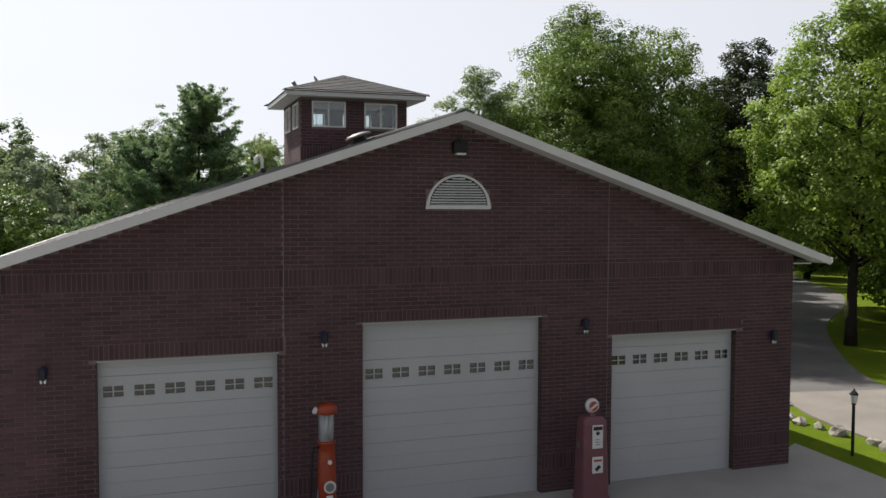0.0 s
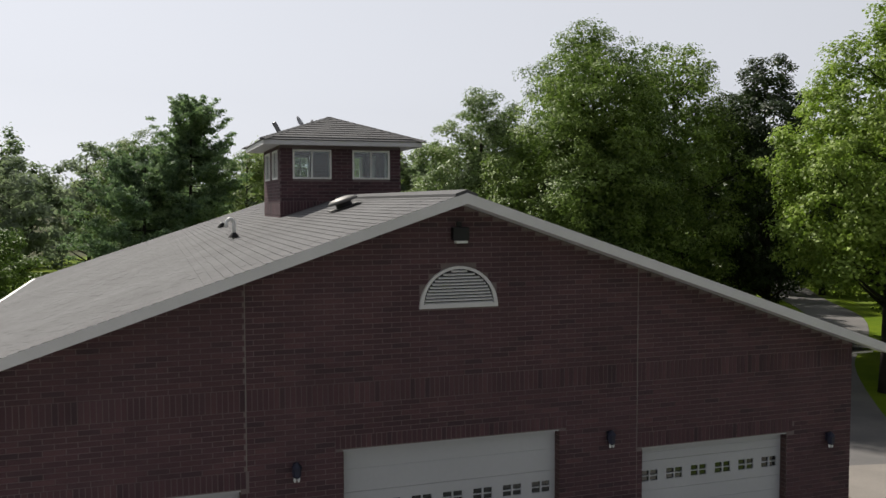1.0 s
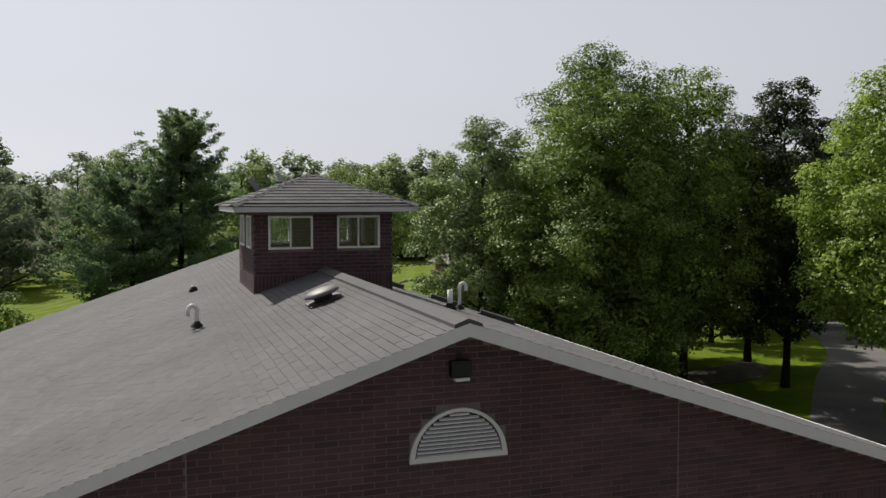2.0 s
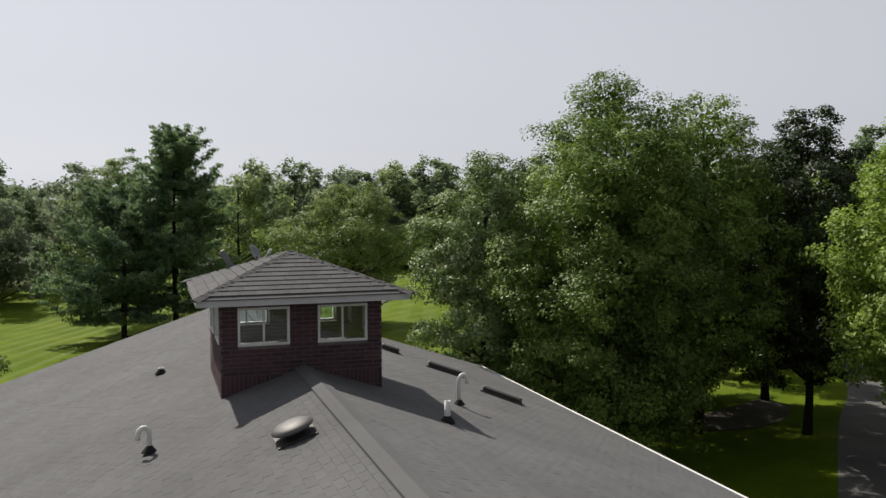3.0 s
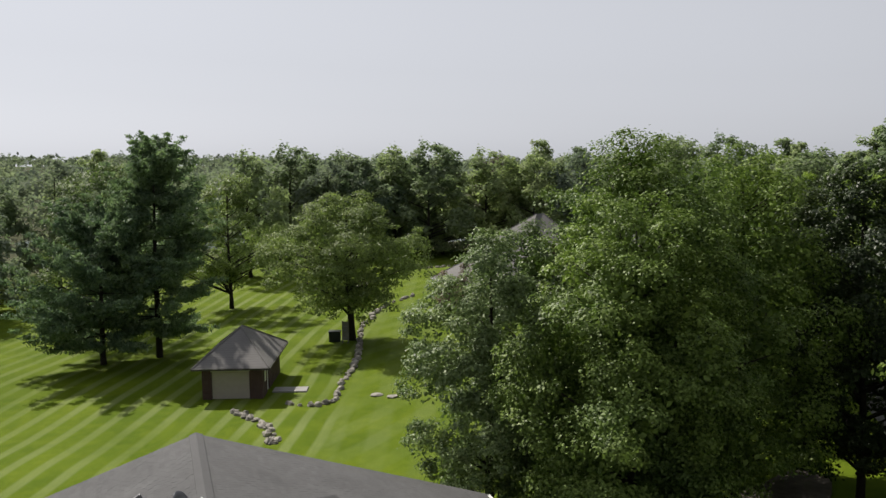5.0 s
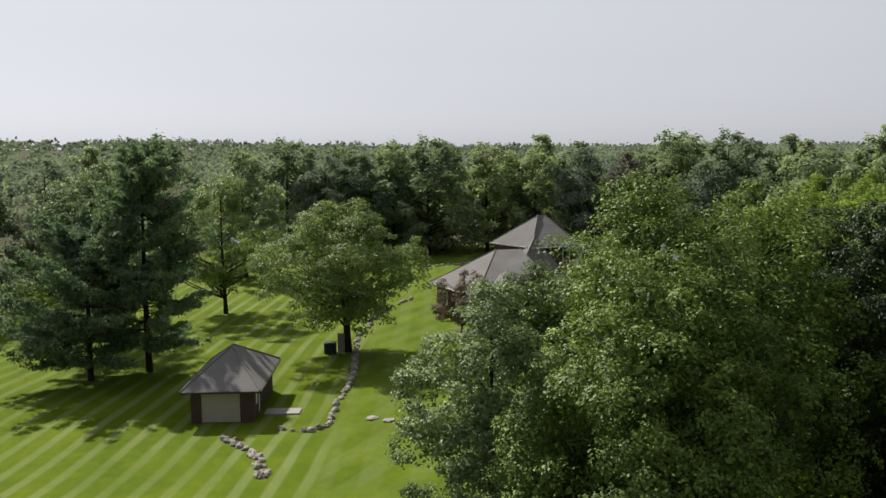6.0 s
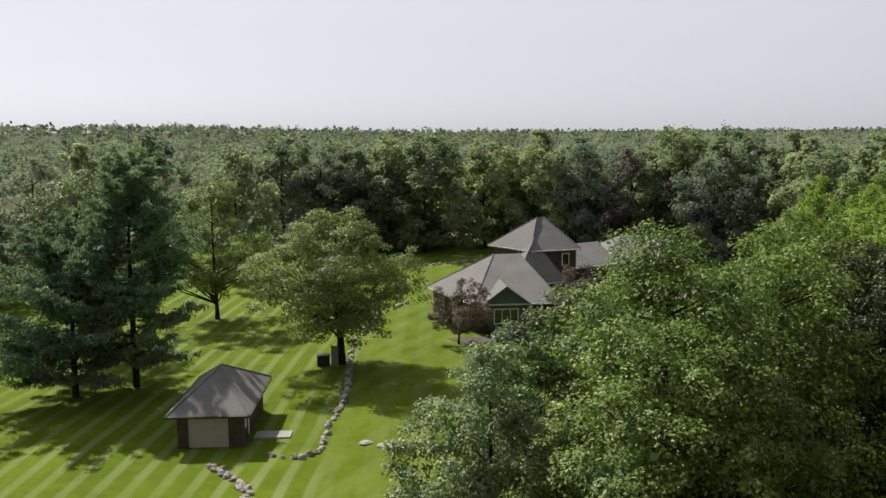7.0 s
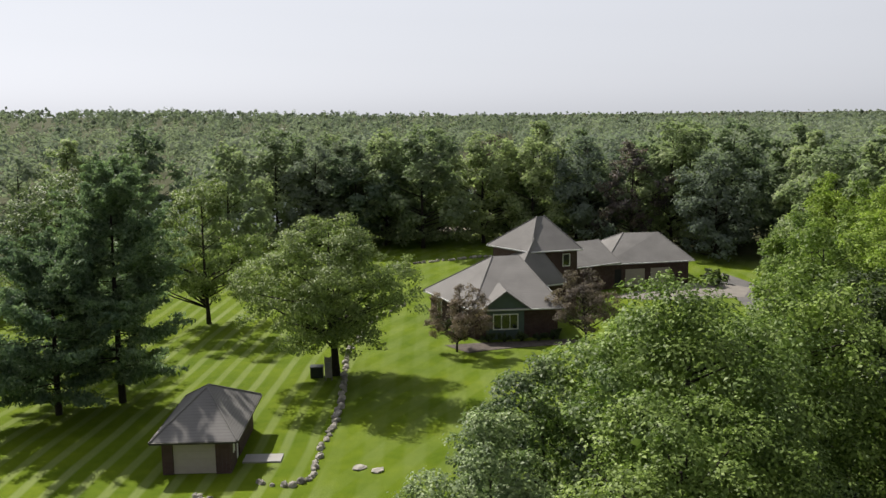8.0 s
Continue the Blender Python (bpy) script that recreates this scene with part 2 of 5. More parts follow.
BARK = plain("bark", (0.030, 0.025, 0.021), 0.95, var=0.4, scale=3, fine=14, bump=0.9)
GREEN_SIDING = plain("green_grey_siding", (0.085, 0.115, 0.105), 0.7, var=0.1)
ASPHALT = asphalt_material()
LAWN = lawn_material()
WATER = water_material()
# tan lowered so that the colour includes the tree shade over the drive
TAN_DRIVE = plain("worn_tan_drive", (0.20, 0.182, 0.165), 0.9, var=0.16, scale=0.9, fine=22, bump=0.5)
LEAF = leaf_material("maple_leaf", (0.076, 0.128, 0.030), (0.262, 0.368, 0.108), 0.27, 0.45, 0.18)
LEAF_LIGHT = leaf_material("bright_leaf", (0.110, 0.178, 0.038), (0.270, 0.370, 0.095), 0.36, 0.45, 0.15)
LEAF_SILVER = leaf_material("silvery_leaf", (0.078, 0.128, 0.060), (0.245, 0.330, 0.172), 0.27, 0.45, 0.25)
LEAF_OAK = leaf_material("oak_leaf", (0.090, 0.138, 0.060), (0.250, 0.325, 0.140), 0.36, 0.45, 0.18)
LEAF_DARK = leaf_material("dark_leaf", (0.026, 0.046, 0.018), (0.066, 0.098, 0.034), 0.20, 0.45, 0.25)
# the next two leaf colours are paled and blued, distance haze painted in
LEAF_WOOD_HAZED = leaf_material("hazed_woodland_edge_leaf", (0.195, 0.255, 0.172), (0.320, 0.385, 0.255), 0.46, 0.08, 0.05)
LEAF_FAR_HAZED = leaf_material("hazed_woodland_leaf", (0.205, 0.250, 0.232), (0.270, 0.320, 0.292), 0.40, 0.03, 0.0)
LEAF_RUST = leaf_material("purple_brown_leaf", (0.150, 0.120, 0.120), (0.235, 0.195, 0.188), 0.38, 0.45, 0.1)
NEEDLE = leaf_material("pine_needle", (0.100, 0.162, 0.116), (0.225, 0.310, 0.220), 0.42, 0.45, 0.06)

# ---------------------------------------------------------------- helpers of this scene


def empty(name, m, label, category, group="", kind=""):
    ob = new(name)
    ob.matrix_world = m
    return tagged(ob, label, category, group, kind)


def link_mesh(name, me, parent=None, m=None, label=""):
    ob = new(name, me)
    if parent is not None:
        ob.parent = parent
    if m is not None:
        ob.matrix_basis = m
    if label:
        ob["label"] = label
    return ob


def part(name, bm, material, parent, label="", smooth=False):
    me = bpy.data.meshes.new(name)
    bm.normal_update()
    bm.to_mesh(me)
    bm.free()
    me.materials.append(material)
    if smooth:
        for p in me.polygons:
            p.use_smooth = True
    return link_mesh(name, me, parent, None, label)


def mesh_of(name, verts, faces, material, smooth=False):
    me = bpy.data.meshes.new(name)
    me.from_pydata([tuple(v) for v in verts], [], faces)
    me.materials.append(material)
    if smooth:
        for p in me.polygons:
            p.use_smooth = True
    me.update()
    return me


def box(x0, x1, y0, y1, z0, z1, bevel=0.0, bm=None):
    out = bm or bmesh.new()
    m = Matrix.LocRotScale(((x0 + x1) / 2, (y0 + y1) / 2, (z0 + z1) / 2), None, (x1 - x0, y1 - y0, z1 - z0))
    got = bmesh.ops.create_cube(out, size=1, matrix=m)
    if bevel:
        edges = list({e for v in got["verts"] for e in v.link_edges})
        bmesh.ops.bevel(out, geom=edges, offset=bevel, segments=2, affect="EDGES", profile=0.6)
    return out


def turned(profile, seg=16, bm=None, at=(0, 0, 0)):
    """A body of revolution about z from (radius, height) pairs."""
    out = bm or bmesh.new()
    rings = []
    for r, z in profile:
        if r < 1e-4:
            rings.append([out.verts.new((at[0], at[1], at[2] + z))])
        else:
            rings.append([out.verts.new((at[0] + r * math.cos(2 * math.pi * i / seg), at[1] + r * math.sin(2 * math.pi * i / seg), at[2] + z)) for i in range(seg)])
    for a, b in zip(rings, rings[1:]):
        for i in range(seg):
            j = (i + 1) % seg
            if len(a) == 1 and len(b) == 1:
                continue
            if len(a) == 1:
                out.faces.new((a[0], b[j], b[i]))
            elif len(b) == 1:
                out.faces.new((a[i], a[j], b[0]))
            else:
                out.faces.new((a[i], a[j], b[j], b[i]))
    for ring, flip in ((rings[0], True), (rings[-1], False)):
        if len(ring) > 2:
            out.faces.new(list(reversed(ring)) if flip else ring)
    return out


def tube(points, radii, seg=8, bm=None):
    """A bent, tapered tube through points."""
    out = bm or bmesh.new()
    pts = [Vector(p) for p in points]
    if isinstance(radii, (int, float)):
        radii = [radii] * len(pts)
    rings = []
    side = None
    for i, (p, r) in enumerate(zip(pts, radii)):
        d = (pts[min(i + 1, len(pts) - 1)] - pts[max(i - 1, 0)]).normalized()
        if side is None:
            side = d.orthogonal().normalized()
        side = (side - d * side.dot(d)).normalized()
        other = d.cross(side)
        rings.append([out.verts.new(p + float(r) * (math.cos(2 * math.pi * k / seg) * side + math.sin(2 * math.pi * k / seg) * other)) for k in range(seg)])
    for a, b in zip(rings, rings[1:]):
        for k in range(seg):
            j = (k + 1) % seg
            out.faces.new((a[k], a[j], b[j], b[k]))
    out.faces.new(list(reversed(rings[0])))
    out.faces.new(rings[-1])
    return out


def prism(outline, y0, y1, bm=None):
    """An outline of (x, z) points, counter-clockwise seen from -y, drawn out from y0 to y1."""
    out = bm or bmesh.new()
    a = [out.verts.new((x, y0, z)) for x, z in outline]
    b = [out.verts.new((x, y1, z)) for x, z in outline]
    out.faces.new(a)
    out.faces.new(list(reversed(b)))
    for i in range(len(a)):
        j = (i + 1) % len(a)
        out.faces.new((a[j], a[i], b[i], b[j]))
    return out


def smoothstep(a, b, v):
    t = max(0.0, min(1.0, (v - a) / (b - a)))
    return t * t * (3 - 2 * t)


def ground_z(x, y):
    z = -0.62 * smoothstep(22, 52, y) - 0.38 * smoothstep(60, 85, y)
    z -= 0.9 * smoothstep(125, 160, y)
    lx, ly = (x - 45) / 78.0, (y - 216) / 46.0
    d = math.sqrt(lx * lx + ly * ly)
    z -= 3.0 * (1 - smoothstep(0.86, 1.04, d))
    z += 2.0 * smoothstep(420, 1500, y) + 13.0 * smoothstep(420, 950, y) * smoothstep(600, -200, x)
    return z + 0.08 * (noise.noise(Vector((x * 0.05, y * 0.05, 0))))


WATER_Z = -2.7

# ---------------------------------------------------------------- ground, drive, lake


def graded(lo, hi, step, reach):
    inner = list(np.arange(lo, hi + 0.01, step))
    a, d = lo, step
    left = []
    while a > -reach:
        d *= 1.35
        a -= d
        left.append(a)
    b, d = hi, step
    right = []
    while b < reach:
        d *= 1.35
        b += d
        right.append(b)
    return list(reversed(left)) + inner + right


def ground_sheet():
    xs, ys = graded(-70, 130, 2.0, 3500), graded(-30, 310, 2.0, 3500)
    verts = [(x, y, ground_z(x, y)) for y in ys for x in xs]
    n = len(xs)
    faces = [(j * n + i, j * n + i + 1, (j + 1) * n + i + 1, (j + 1) * n + i) for j in range(len(ys) - 1) for i in range(n - 1)]
    ob = link_mesh("ground", mesh_of("ground", verts, faces, LAWN, True))
    tagged(ob, "mown bright green lawn with pale mowing stripes", "lawn", kind="structure")


ground_sheet()


def ribbon(name, rows, material, lift, label, category, across=4, kind="structure", curved=True):
    """A paved strip that follows the ground: rows of (left point, right point)."""
    fine = []
    for q in range(len(rows) - 1):
        p0, p1, p2, p3 = rows[max(q - 1, 0)], rows[q], rows[q + 1], rows[min(q + 2, len(rows) - 1)]
        n = max(1, int(max(math.dist(p1[0], p2[0]), math.dist(p1[1], p2[1])) / 0.8))
        for i in range(n):
            t = i / n
            if curved:
                w = (-0.5 * t + t * t - 0.5 * t ** 3, 1 - 2.5 * t * t + 1.5 * t ** 3, 0.5 * t + 2 * t * t - 1.5 * t ** 3, -0.5 * t * t + 0.5 * t ** 3)
            else:
                w = (0, 1 - t, t, 0)
            fine.append([[sum(c * p[e][k] for c, p in zip(w, (p0, p1, p2, p3))) for k in (0, 1)] for e in (0, 1)])
    fine.append(rows[-1])
    verts, faces = [], []
    for j, (a, b) in enumerate(fine):
        for i in range(across + 1):
            t = i / across
            x, y = a[0] + (b[0] - a[0]) * t, a[1] + (b[1] - a[1]) * t
            verts.append((x, y, ground_z(x, y) + lift))
    m = across + 1
    for j in range(len(fine) - 1):
        for i in range(across):
            faces.append((j * m + i, j * m + i + 1, (j + 1) * m + i + 1, (j + 1) * m + i))
    # turned-down edges give the strip its thickness
    n0 = len(verts)
    for j in range(len(fine)):
        for i in (0, across):
            v = verts[j * m + i]
            verts.append((v[0], v[1], v[2] - lift - 0.1))
    for j in range(len(fine) - 1):
        faces.append((n0 + 2 * j, j * m, (j + 1) * m, n0 + 2 * j + 2))
        faces.append((j * m + across, n0 + 2 * j + 1, n0 + 2 * j + 3, (j + 1) * m + across))
    ob = link_mesh(name, mesh_of(name, verts, faces, material, False))
    return tagged(ob, label, category, kind=kind)


ribbon("drive_apron", [((11.6, -30), (22.5, -30)), ((11.3, -8), (20.5, -8)), ((11.2, 1.0), (17.6, 0.5)), ((11.9, 4.4), (16.8, 4.2)), ((13.0, 6.0), (16.6, 5.4))],
       TAN_DRIVE, 0.05, "worn tan gravelled drive beside the garage", "driveway")
ribbon("road", [((11.9, 4.6), (16.7, 4.4)), ((13.0, 6.4), (17.0, 6.4)), ((16, 11.5), (19.6, 10.6)),
                ((22.5, 18.8), (25.8, 18.2)), ((28.6, 25.2), (32.6, 24.2)), ((34.8, 31.2), (39.4, 31.6)), ((40.5, 39), (46.0, 41.6)),
                ((47, 50), (52.0, 50.5)), ((54.5, 62), (59, 61)), ((60, 76), (64.5, 75)), ((65.5, 88), (70, 86)), ((67.5, 93), (72, 98))],
       ASPHALT, 0.03, "grey asphalt driveway winding past the trees", "driveway")
ribbon("pavement", [((-30, -16), (-30, 0.02)), ((-9.2, -16), (-9.2, 0.22)), ((7.95, -16), (7.95, 0.22)), ((8.6, -14), (8.6, 0.9)), ((9.1, -1.2), (9.2, 1.3))],
       CONCRETE, 0.015, "pale concrete apron before the garage doors", "apron", 6, curved=False)
ribbon("house_court", [((50.5, 90.2), (56.0, 92.0)), ((56, 86.5), (60.0, 93.0)), ((62, 85), (66.5, 93.0)), ((65, 84.5), (69, 88.5))], TAN_DRIVE, 0.05, "pale tan court before the house garage", "court")
ribbon("sand_path", [((50, 156), (50, 161)), ((55, 155), (55, 160)), ((62, 156), (63, 161))], GRAVEL, 0.06, "pale sandy path at the lake shore", "path")
ribbon("mulch_bed", [((20.6, 27.6), (21.4, 25.6)), ((23.5, 28.6), (23.8, 25.4)), ((26.6, 29.8), (26.4, 26.4)), ((28.6, 30.6), (28.4, 28.4))], MULCH, 0.05, "grey mulch bed round the tree trunks", "mulch bed")
ribbon("mulch_bed", [((26.5, 77.0), (27.5, 73.6)), ((30.5, 76.4), (30.5, 73.8)), ((35.0, 75.4), (35.0, 73.4)), ((38.4, 74.6), (38.4, 72.8))], MULCH, 0.05, "dark mulch bed below the house wall", "mulch bed")

lake = bmesh.new()
bmesh.ops.create_circle(lake, cap_ends=True, segments=64, radius=1.0)
bmesh.ops.transform(lake, matrix=Matrix.Translation((45, 216, WATER_Z)) @ Matrix.Diagonal((81, 49, 1, 1)), verts=lake.verts)
tagged(part("water", lake, WATER, None), "still grey lake beyond the trees", "lake", kind="structure")

# ---------------------------------------------------------------- garage building
HALF, LEN, RIDGE, PITCH = 7.9, 20.6, 7.51, 0.334
EAVE_X, FRONT_Y, BACK_Y = 8.42, -0.5, 21.1


def roof_top(x):
    return RIDGE - PITCH * abs(x)


def under_roof(x):
    return roof_top(x) - 0.165


garage = empty("garage_building", pose(0, 0, 0), "dark red brick garage with three overhead doors and grey gable roof", "garage")
DOORS = [(-4.88, 3.05, 3.13, 6), (0.0, 3.658, 3.59, 7), (4.92, 3.05, 3.13, 6)]

outline = [(-HALF, -0.3)]
for cx, w, h, _ in DOORS:
    outline += [(cx - w / 2, -0.3), (cx - w / 2, h), (cx + w / 2, h), (cx + w / 2, -0.3)]
outline += [(HALF, -0.3), (HALF, under_roof(HALF)), (0, under_roof(0)), (-HALF, under_roof(HALF))]
front_wall = part("front_wall", prism(outline, 0.0, 0.3), MORTAR, garage)
part("side_wall", box(-HALF, -HALF + 0.3, 0.3, LEN - 0.3, -0.3, under_roof(HALF) - 0.02), BRICK_FAR, garage)
part("side_wall", box(HALF - 0.3, HALF, 0.3, LEN - 0.3, -0.3, under_roof(HALF) - 0.02), BRICK_FAR, garage)
back = [(-HALF, -0.3), (HALF, -0.3), (HALF, under_roof(HALF)), (0, under_roof(0)), (-HALF, under_roof(HALF))]
part("back_wall", prism(back, LEN - 0.3, LEN), BRICK_FAR, garage)
part("garage_floor", box(-HALF + 0.31, HALF - 0.31, 0.006, LEN - 0.31, -0.2, 0.022), CONCRETE, garage)

# roof deck, fascias, gutters
deck = [(-EAVE_X, roof_top(EAVE_X) - 0.13), (0, RIDGE - 0.13), (EAVE_X, roof_top(EAVE_X) - 0.13), (EAVE_X, roof_top(EAVE_X) - 0.02), (0, RIDGE - 0.02), (-EAVE_X, roof_top(EAVE_X) - 0.02)]
roof = part("roof", prism(deck, FRONT_Y, BACK_Y), SHINGLE, garage)
for y0, y1 in ((FRONT_Y - 0.035, FRONT_Y - 0.002), (BACK_Y + 0.002, BACK_Y + 0.035)):
    for s in (-1, 1):
        xe = s * (EAVE_X + 0.03)
        board = [(0, RIDGE - 0.175), (xe, roof_top(xe) - 0.175), (xe, roof_top(xe) - 0.012), (0, RIDGE - 0.012)]
        if s < 0:
            board.reverse()
        part("rake_board", prism(board, y0, y1), TRIM, garage, "pale grey painted rake board")
for s in (-1, 1):
    for y0, y1 in ((FRONT_Y + 0.01, -0.004), (LEN + 0.004, BACK_Y - 0.01)):
        xe = s * (EAVE_X - 0.01)
        pan = [(0, RIDGE - 0.16), (xe, roof_top(xe) - 0.16), (xe, roof_top(xe) - 0.135), (0, RIDGE - 0.135)]
        if s < 0:
            pan.reverse()
        part("soffit", prism(pan, y0, y1), TRIM, garage)
    x0, x1 = sorted((s * (HALF + 0.01), s * (EAVE_X - 0.01)))
    part("soffit", box(x0, x1, 0, LEN, under_roof(EAVE_X) - 0.03, under_roof(EAVE_X)), TRIM, garage)
    x0, x1 = sorted((s * (EAVE_X + 0.002), s * (EAVE_X + 0.12)))
    g = box(x0, x1, FRONT_Y, BACK_Y, roof_top(EAVE_X) - 0.15, roof_top(EAVE_X) - 0.03, 0.015)
    part("gutter", g, WHITE, garage, "white metal gutter")
ridge_cap = bmesh.new()
prism([(-0.18, roof_top(0.18) - 0.005), (0, RIDGE - 0.005), (0.18, roof_top(0.18) - 0.005), (0.18, roof_top(0.18) + 0.035), (0, RIDGE + 0.042), (-0.18, roof_top(0.18) + 0.035)], FRONT_Y, 8.46, ridge_cap)
prism([(-0.18, roof_top(0.18) - 0.005), (0, RIDGE - 0.005), (0.18, roof_top(0.18) - 0.005), (0.18, roof_top(0.18) + 0.035), (0, RIDGE + 0.042), (-0.18, roof_top(0.18) + 0.035)], 11.6, BACK_Y, ridge_cap)
part("ridge_cap", ridge_cap, SHINGLE, garage, "raised shingled ridge vent cap")


def sectional_door(cx, w, h, panes, zc):
    door = new("garage_door")
    door.parent = garage
    door.matrix_basis = pose(cx, 0.16, 0)
    door["label"] = "pale grey sectional overhead door with small paned windows"
    hw = w / 2 - 0.005
    bounds = [0.02]
    z = zc + 0.265
    cuts = []
    while z > 0.3:
        cuts.append(z)
        z -= 0.53
    bounds += list(reversed(cuts)) + [h - 0.004]
    if bounds[-1] - bounds[-2] < 0.15:
        bounds.pop(-2)
    ws, hh = 2 * hw / panes, 0.095
    for a, b in zip(bounds, bounds[1:]):
        bm = bmesh.new()
        if a < zc < b:
            box(-hw, hw, 0, 0.05, a + 0.003, zc - hh, 0, bm)
            box(-hw, hw, 0, 0.05, zc + hh, b - 0.003, 0, bm)
            for i in range(panes + 1):
                x0 = -hw if i == 0 else -hw + (i - 0.5) * ws + 0.165
                x1 = hw if i == panes else -hw + (i + 0.5) * ws - 0.165
                box(x0, x1, 0, 0.05, zc - hh, zc + hh, 0, bm)
        else:
            box(-hw, hw, 0, 0.05, a + 0.0015, b - 0.0015, 0.005, bm)
            mid = (a + b) / 2
            box(-hw + 0.01, hw - 0.01, -0.006, 0.002, mid - 0.006, mid + 0.006, 0.002, bm)
        part("door_section", bm, DOOR, door)
    for i in range(panes):
        x = -hw + (i + 0.5) * ws
        win = part("door_window", box(x - 0.165, x + 0.165, 0.03, 0.036, zc - hh, zc + hh), DOOR_GLASS, door, "small dark glass pane")
        bars = box(x - 0.012, x + 0.012, -0.004, 0.028, zc - hh, zc + hh)
        box(x - 0.165, x + 0.165, -0.003, 0.027, zc - 0.008, zc + 0.008, 0, bars)
        part("window_grille", bars, DOOR, win)
    head = part("door_head_trim", box(cx - w / 2 + 0.002, cx + w / 2 - 0.002, 0.012, 0.15, h - 0.028, h - 0.002, 0.004), DOOR, garage, "pale metal head trim")
    for s in (-1, 1):
        part("brick_reveal", box(cx + s * (w / 2 - 0.006) - 0.005, cx + s * (w / 2 - 0.006) + 0.005, 0.003, 0.155, 0.024, h - 0.03), BRICK_FAR, garage)


for (cx, w, h, n), zc in zip(DOORS, (2.57, 2.60, 2.57)):
    sectional_door(cx, w, h, n, zc)

# half-round louvred vent
vent = new("louvre_vent")
vent.parent = garage
vent.matrix_basis = pose(0.045, 0, 5.70)
vent["label"] = "white half-round louvred gable vent"
R = 0.655
arc = [(math.cos(math.pi * i / 24), math.sin(math.pi * i / 24)) for i in range(25)]
bm = bmesh.new()
ring = [(R * c, R * s) for c, s in arc] + [((R - 0.07) * c, 0.055 + (R - 0.10) * s) for c, s in reversed(arc)]
for i in range(24):
    quad = [ring[i], ring[i + 1], ring[48 - i], ring[49 - i]]
    prism(quad, -0.05, -0.002, bm)
box(-R, R, -0.055, -0.002, 0, 0.06, 0, bm)
part("vent_frame", bm, TRIM, vent)
# near-black sheet paints the shade behind the slats; the wall has no opening
part("vent_back", prism([((R - 0.02) * c, (R - 0.02) * s + 0.002) for c, s in arc], -0.008, -0.001), RECESS_SHADE, vent)
for i in range(11):
    z = 0.075 + i * 0.05
    hw = math.sqrt(max(0.0, (R - 0.085) ** 2 - max(0, z - 0.02) ** 2))
    if hw > 0.08:
        slat = bmesh.new()
        v = [slat.verts.new(p) for p in ((-hw, -0.046, z), (hw, -0.046, z), (hw, -0.012, z + 0.016), (-hw, -0.012, z + 0.016), (-hw, -0.046, z - 0.016), (hw, -0.046, z - 0.016), (hw, -0.012, z + 0.008), (-hw, -0.012, z + 0.008))]
        for f in ((0, 1, 2, 3), (7, 6, 5, 4), (4, 5, 1, 0), (3, 2, 6, 7), (0, 3, 7, 4), (5, 6, 2, 1)):
            slat.faces.new([v[q] for q in f])
        part("slat", slat, TRIM, vent)

# ---------------------------------------------------------------- tower on the ridge
TX, TY0, TY1 = 1.525, 8.48, 11.53
TZE, TAPEX, TEX = 8.78, 9.60, 1.94
TYC = (TY0 + TY1) / 2
tower = empty("lookout_tower", pose(0, 0, 0), "small square brick lookout tower with hipped roof astride the ridge", "tower")


def wall_with_holes(u0, u1, z0, z1, holes, thick, place):
    """One wall in u and z with holes through it; place maps (u, depth, z) to a point."""
    bm = bmesh.new()
    us = sorted({u0, u1, *[h[0] for h in holes], *[h[1] for h in holes]})
    zs = sorted({z0, z1, *[h[2] for h in holes], *[h[3] for h in holes]})
    made = {}

    def v(i, k, j):
        if (i, k, j) not in made:
            made[i, k, j] = bm.verts.new(place(us[i], k * thick, zs[j]))
        return made[i, k, j]

    def solid(i, j):
        if not (0 <= i < len(us) - 1 and 0 <= j < len(zs) - 1):
            return False
        um, zm = (us[i] + us[i + 1]) / 2, (zs[j] + zs[j + 1]) / 2
        return not any(h[0] < um < h[1] and h[2] < zm < h[3] for h in holes)

    for i in range(len(us) - 1):
        for j in range(len(zs) - 1):
            if not solid(i, j):
                continue
            bm.faces.new((v(i, 0, j), v(i + 1, 0, j), v(i + 1, 0, j + 1), v(i, 0, j + 1)))
            bm.faces.new((v(i, 1, j + 1), v(i + 1, 1, j + 1), v(i + 1, 1, j), v(i, 1, j)))
            for di, dj, a, b in ((-1, 0, (i, j + 1), (i, j)), (1, 0, (i + 1, j), (i + 1, j + 1)), (0, -1, (i, j), (i + 1, j)), (0, 1, (i + 1, j + 1), (i, j + 1))):
                if not solid(i + di, j + dj):
                    bm.faces.new((v(b[0], 0, b[1]), v(a[0], 0, a[1]), v(a[0], 1, a[1]), v(b[0], 1, b[1])))
    bmesh.ops.recalc_face_normals(bm, faces=bm.faces)
    return bm


WIN_Z0, WIN_Z1 = 7.94, 8.66
FRONT_HOLES = [(-1.215, -0.255, WIN_Z0, WIN_Z1), (0.275, 1.24, WIN_Z0, WIN_Z1)]
SIDE_HOLES = [(TY0 + 0.35, TY0 + 1.3, WIN_Z0, WIN_Z1), (TY1 - 1.3, TY1 - 0.35, WIN_Z0, WIN_Z1)]
tower_front = part("wall", wall_with_holes(-TX, TX, 6.8, TZE, FRONT_HOLES, 0.2, lambda u, d, z: (u, TY0 + d, z)), MORTAR, tower)
part("wall", wall_with_holes(-TX, TX, 6.8, TZE, FRONT_HOLES, 0.2, lambda u, d, z: (u, TY1 - d, z)), BRICK_FAR, tower)
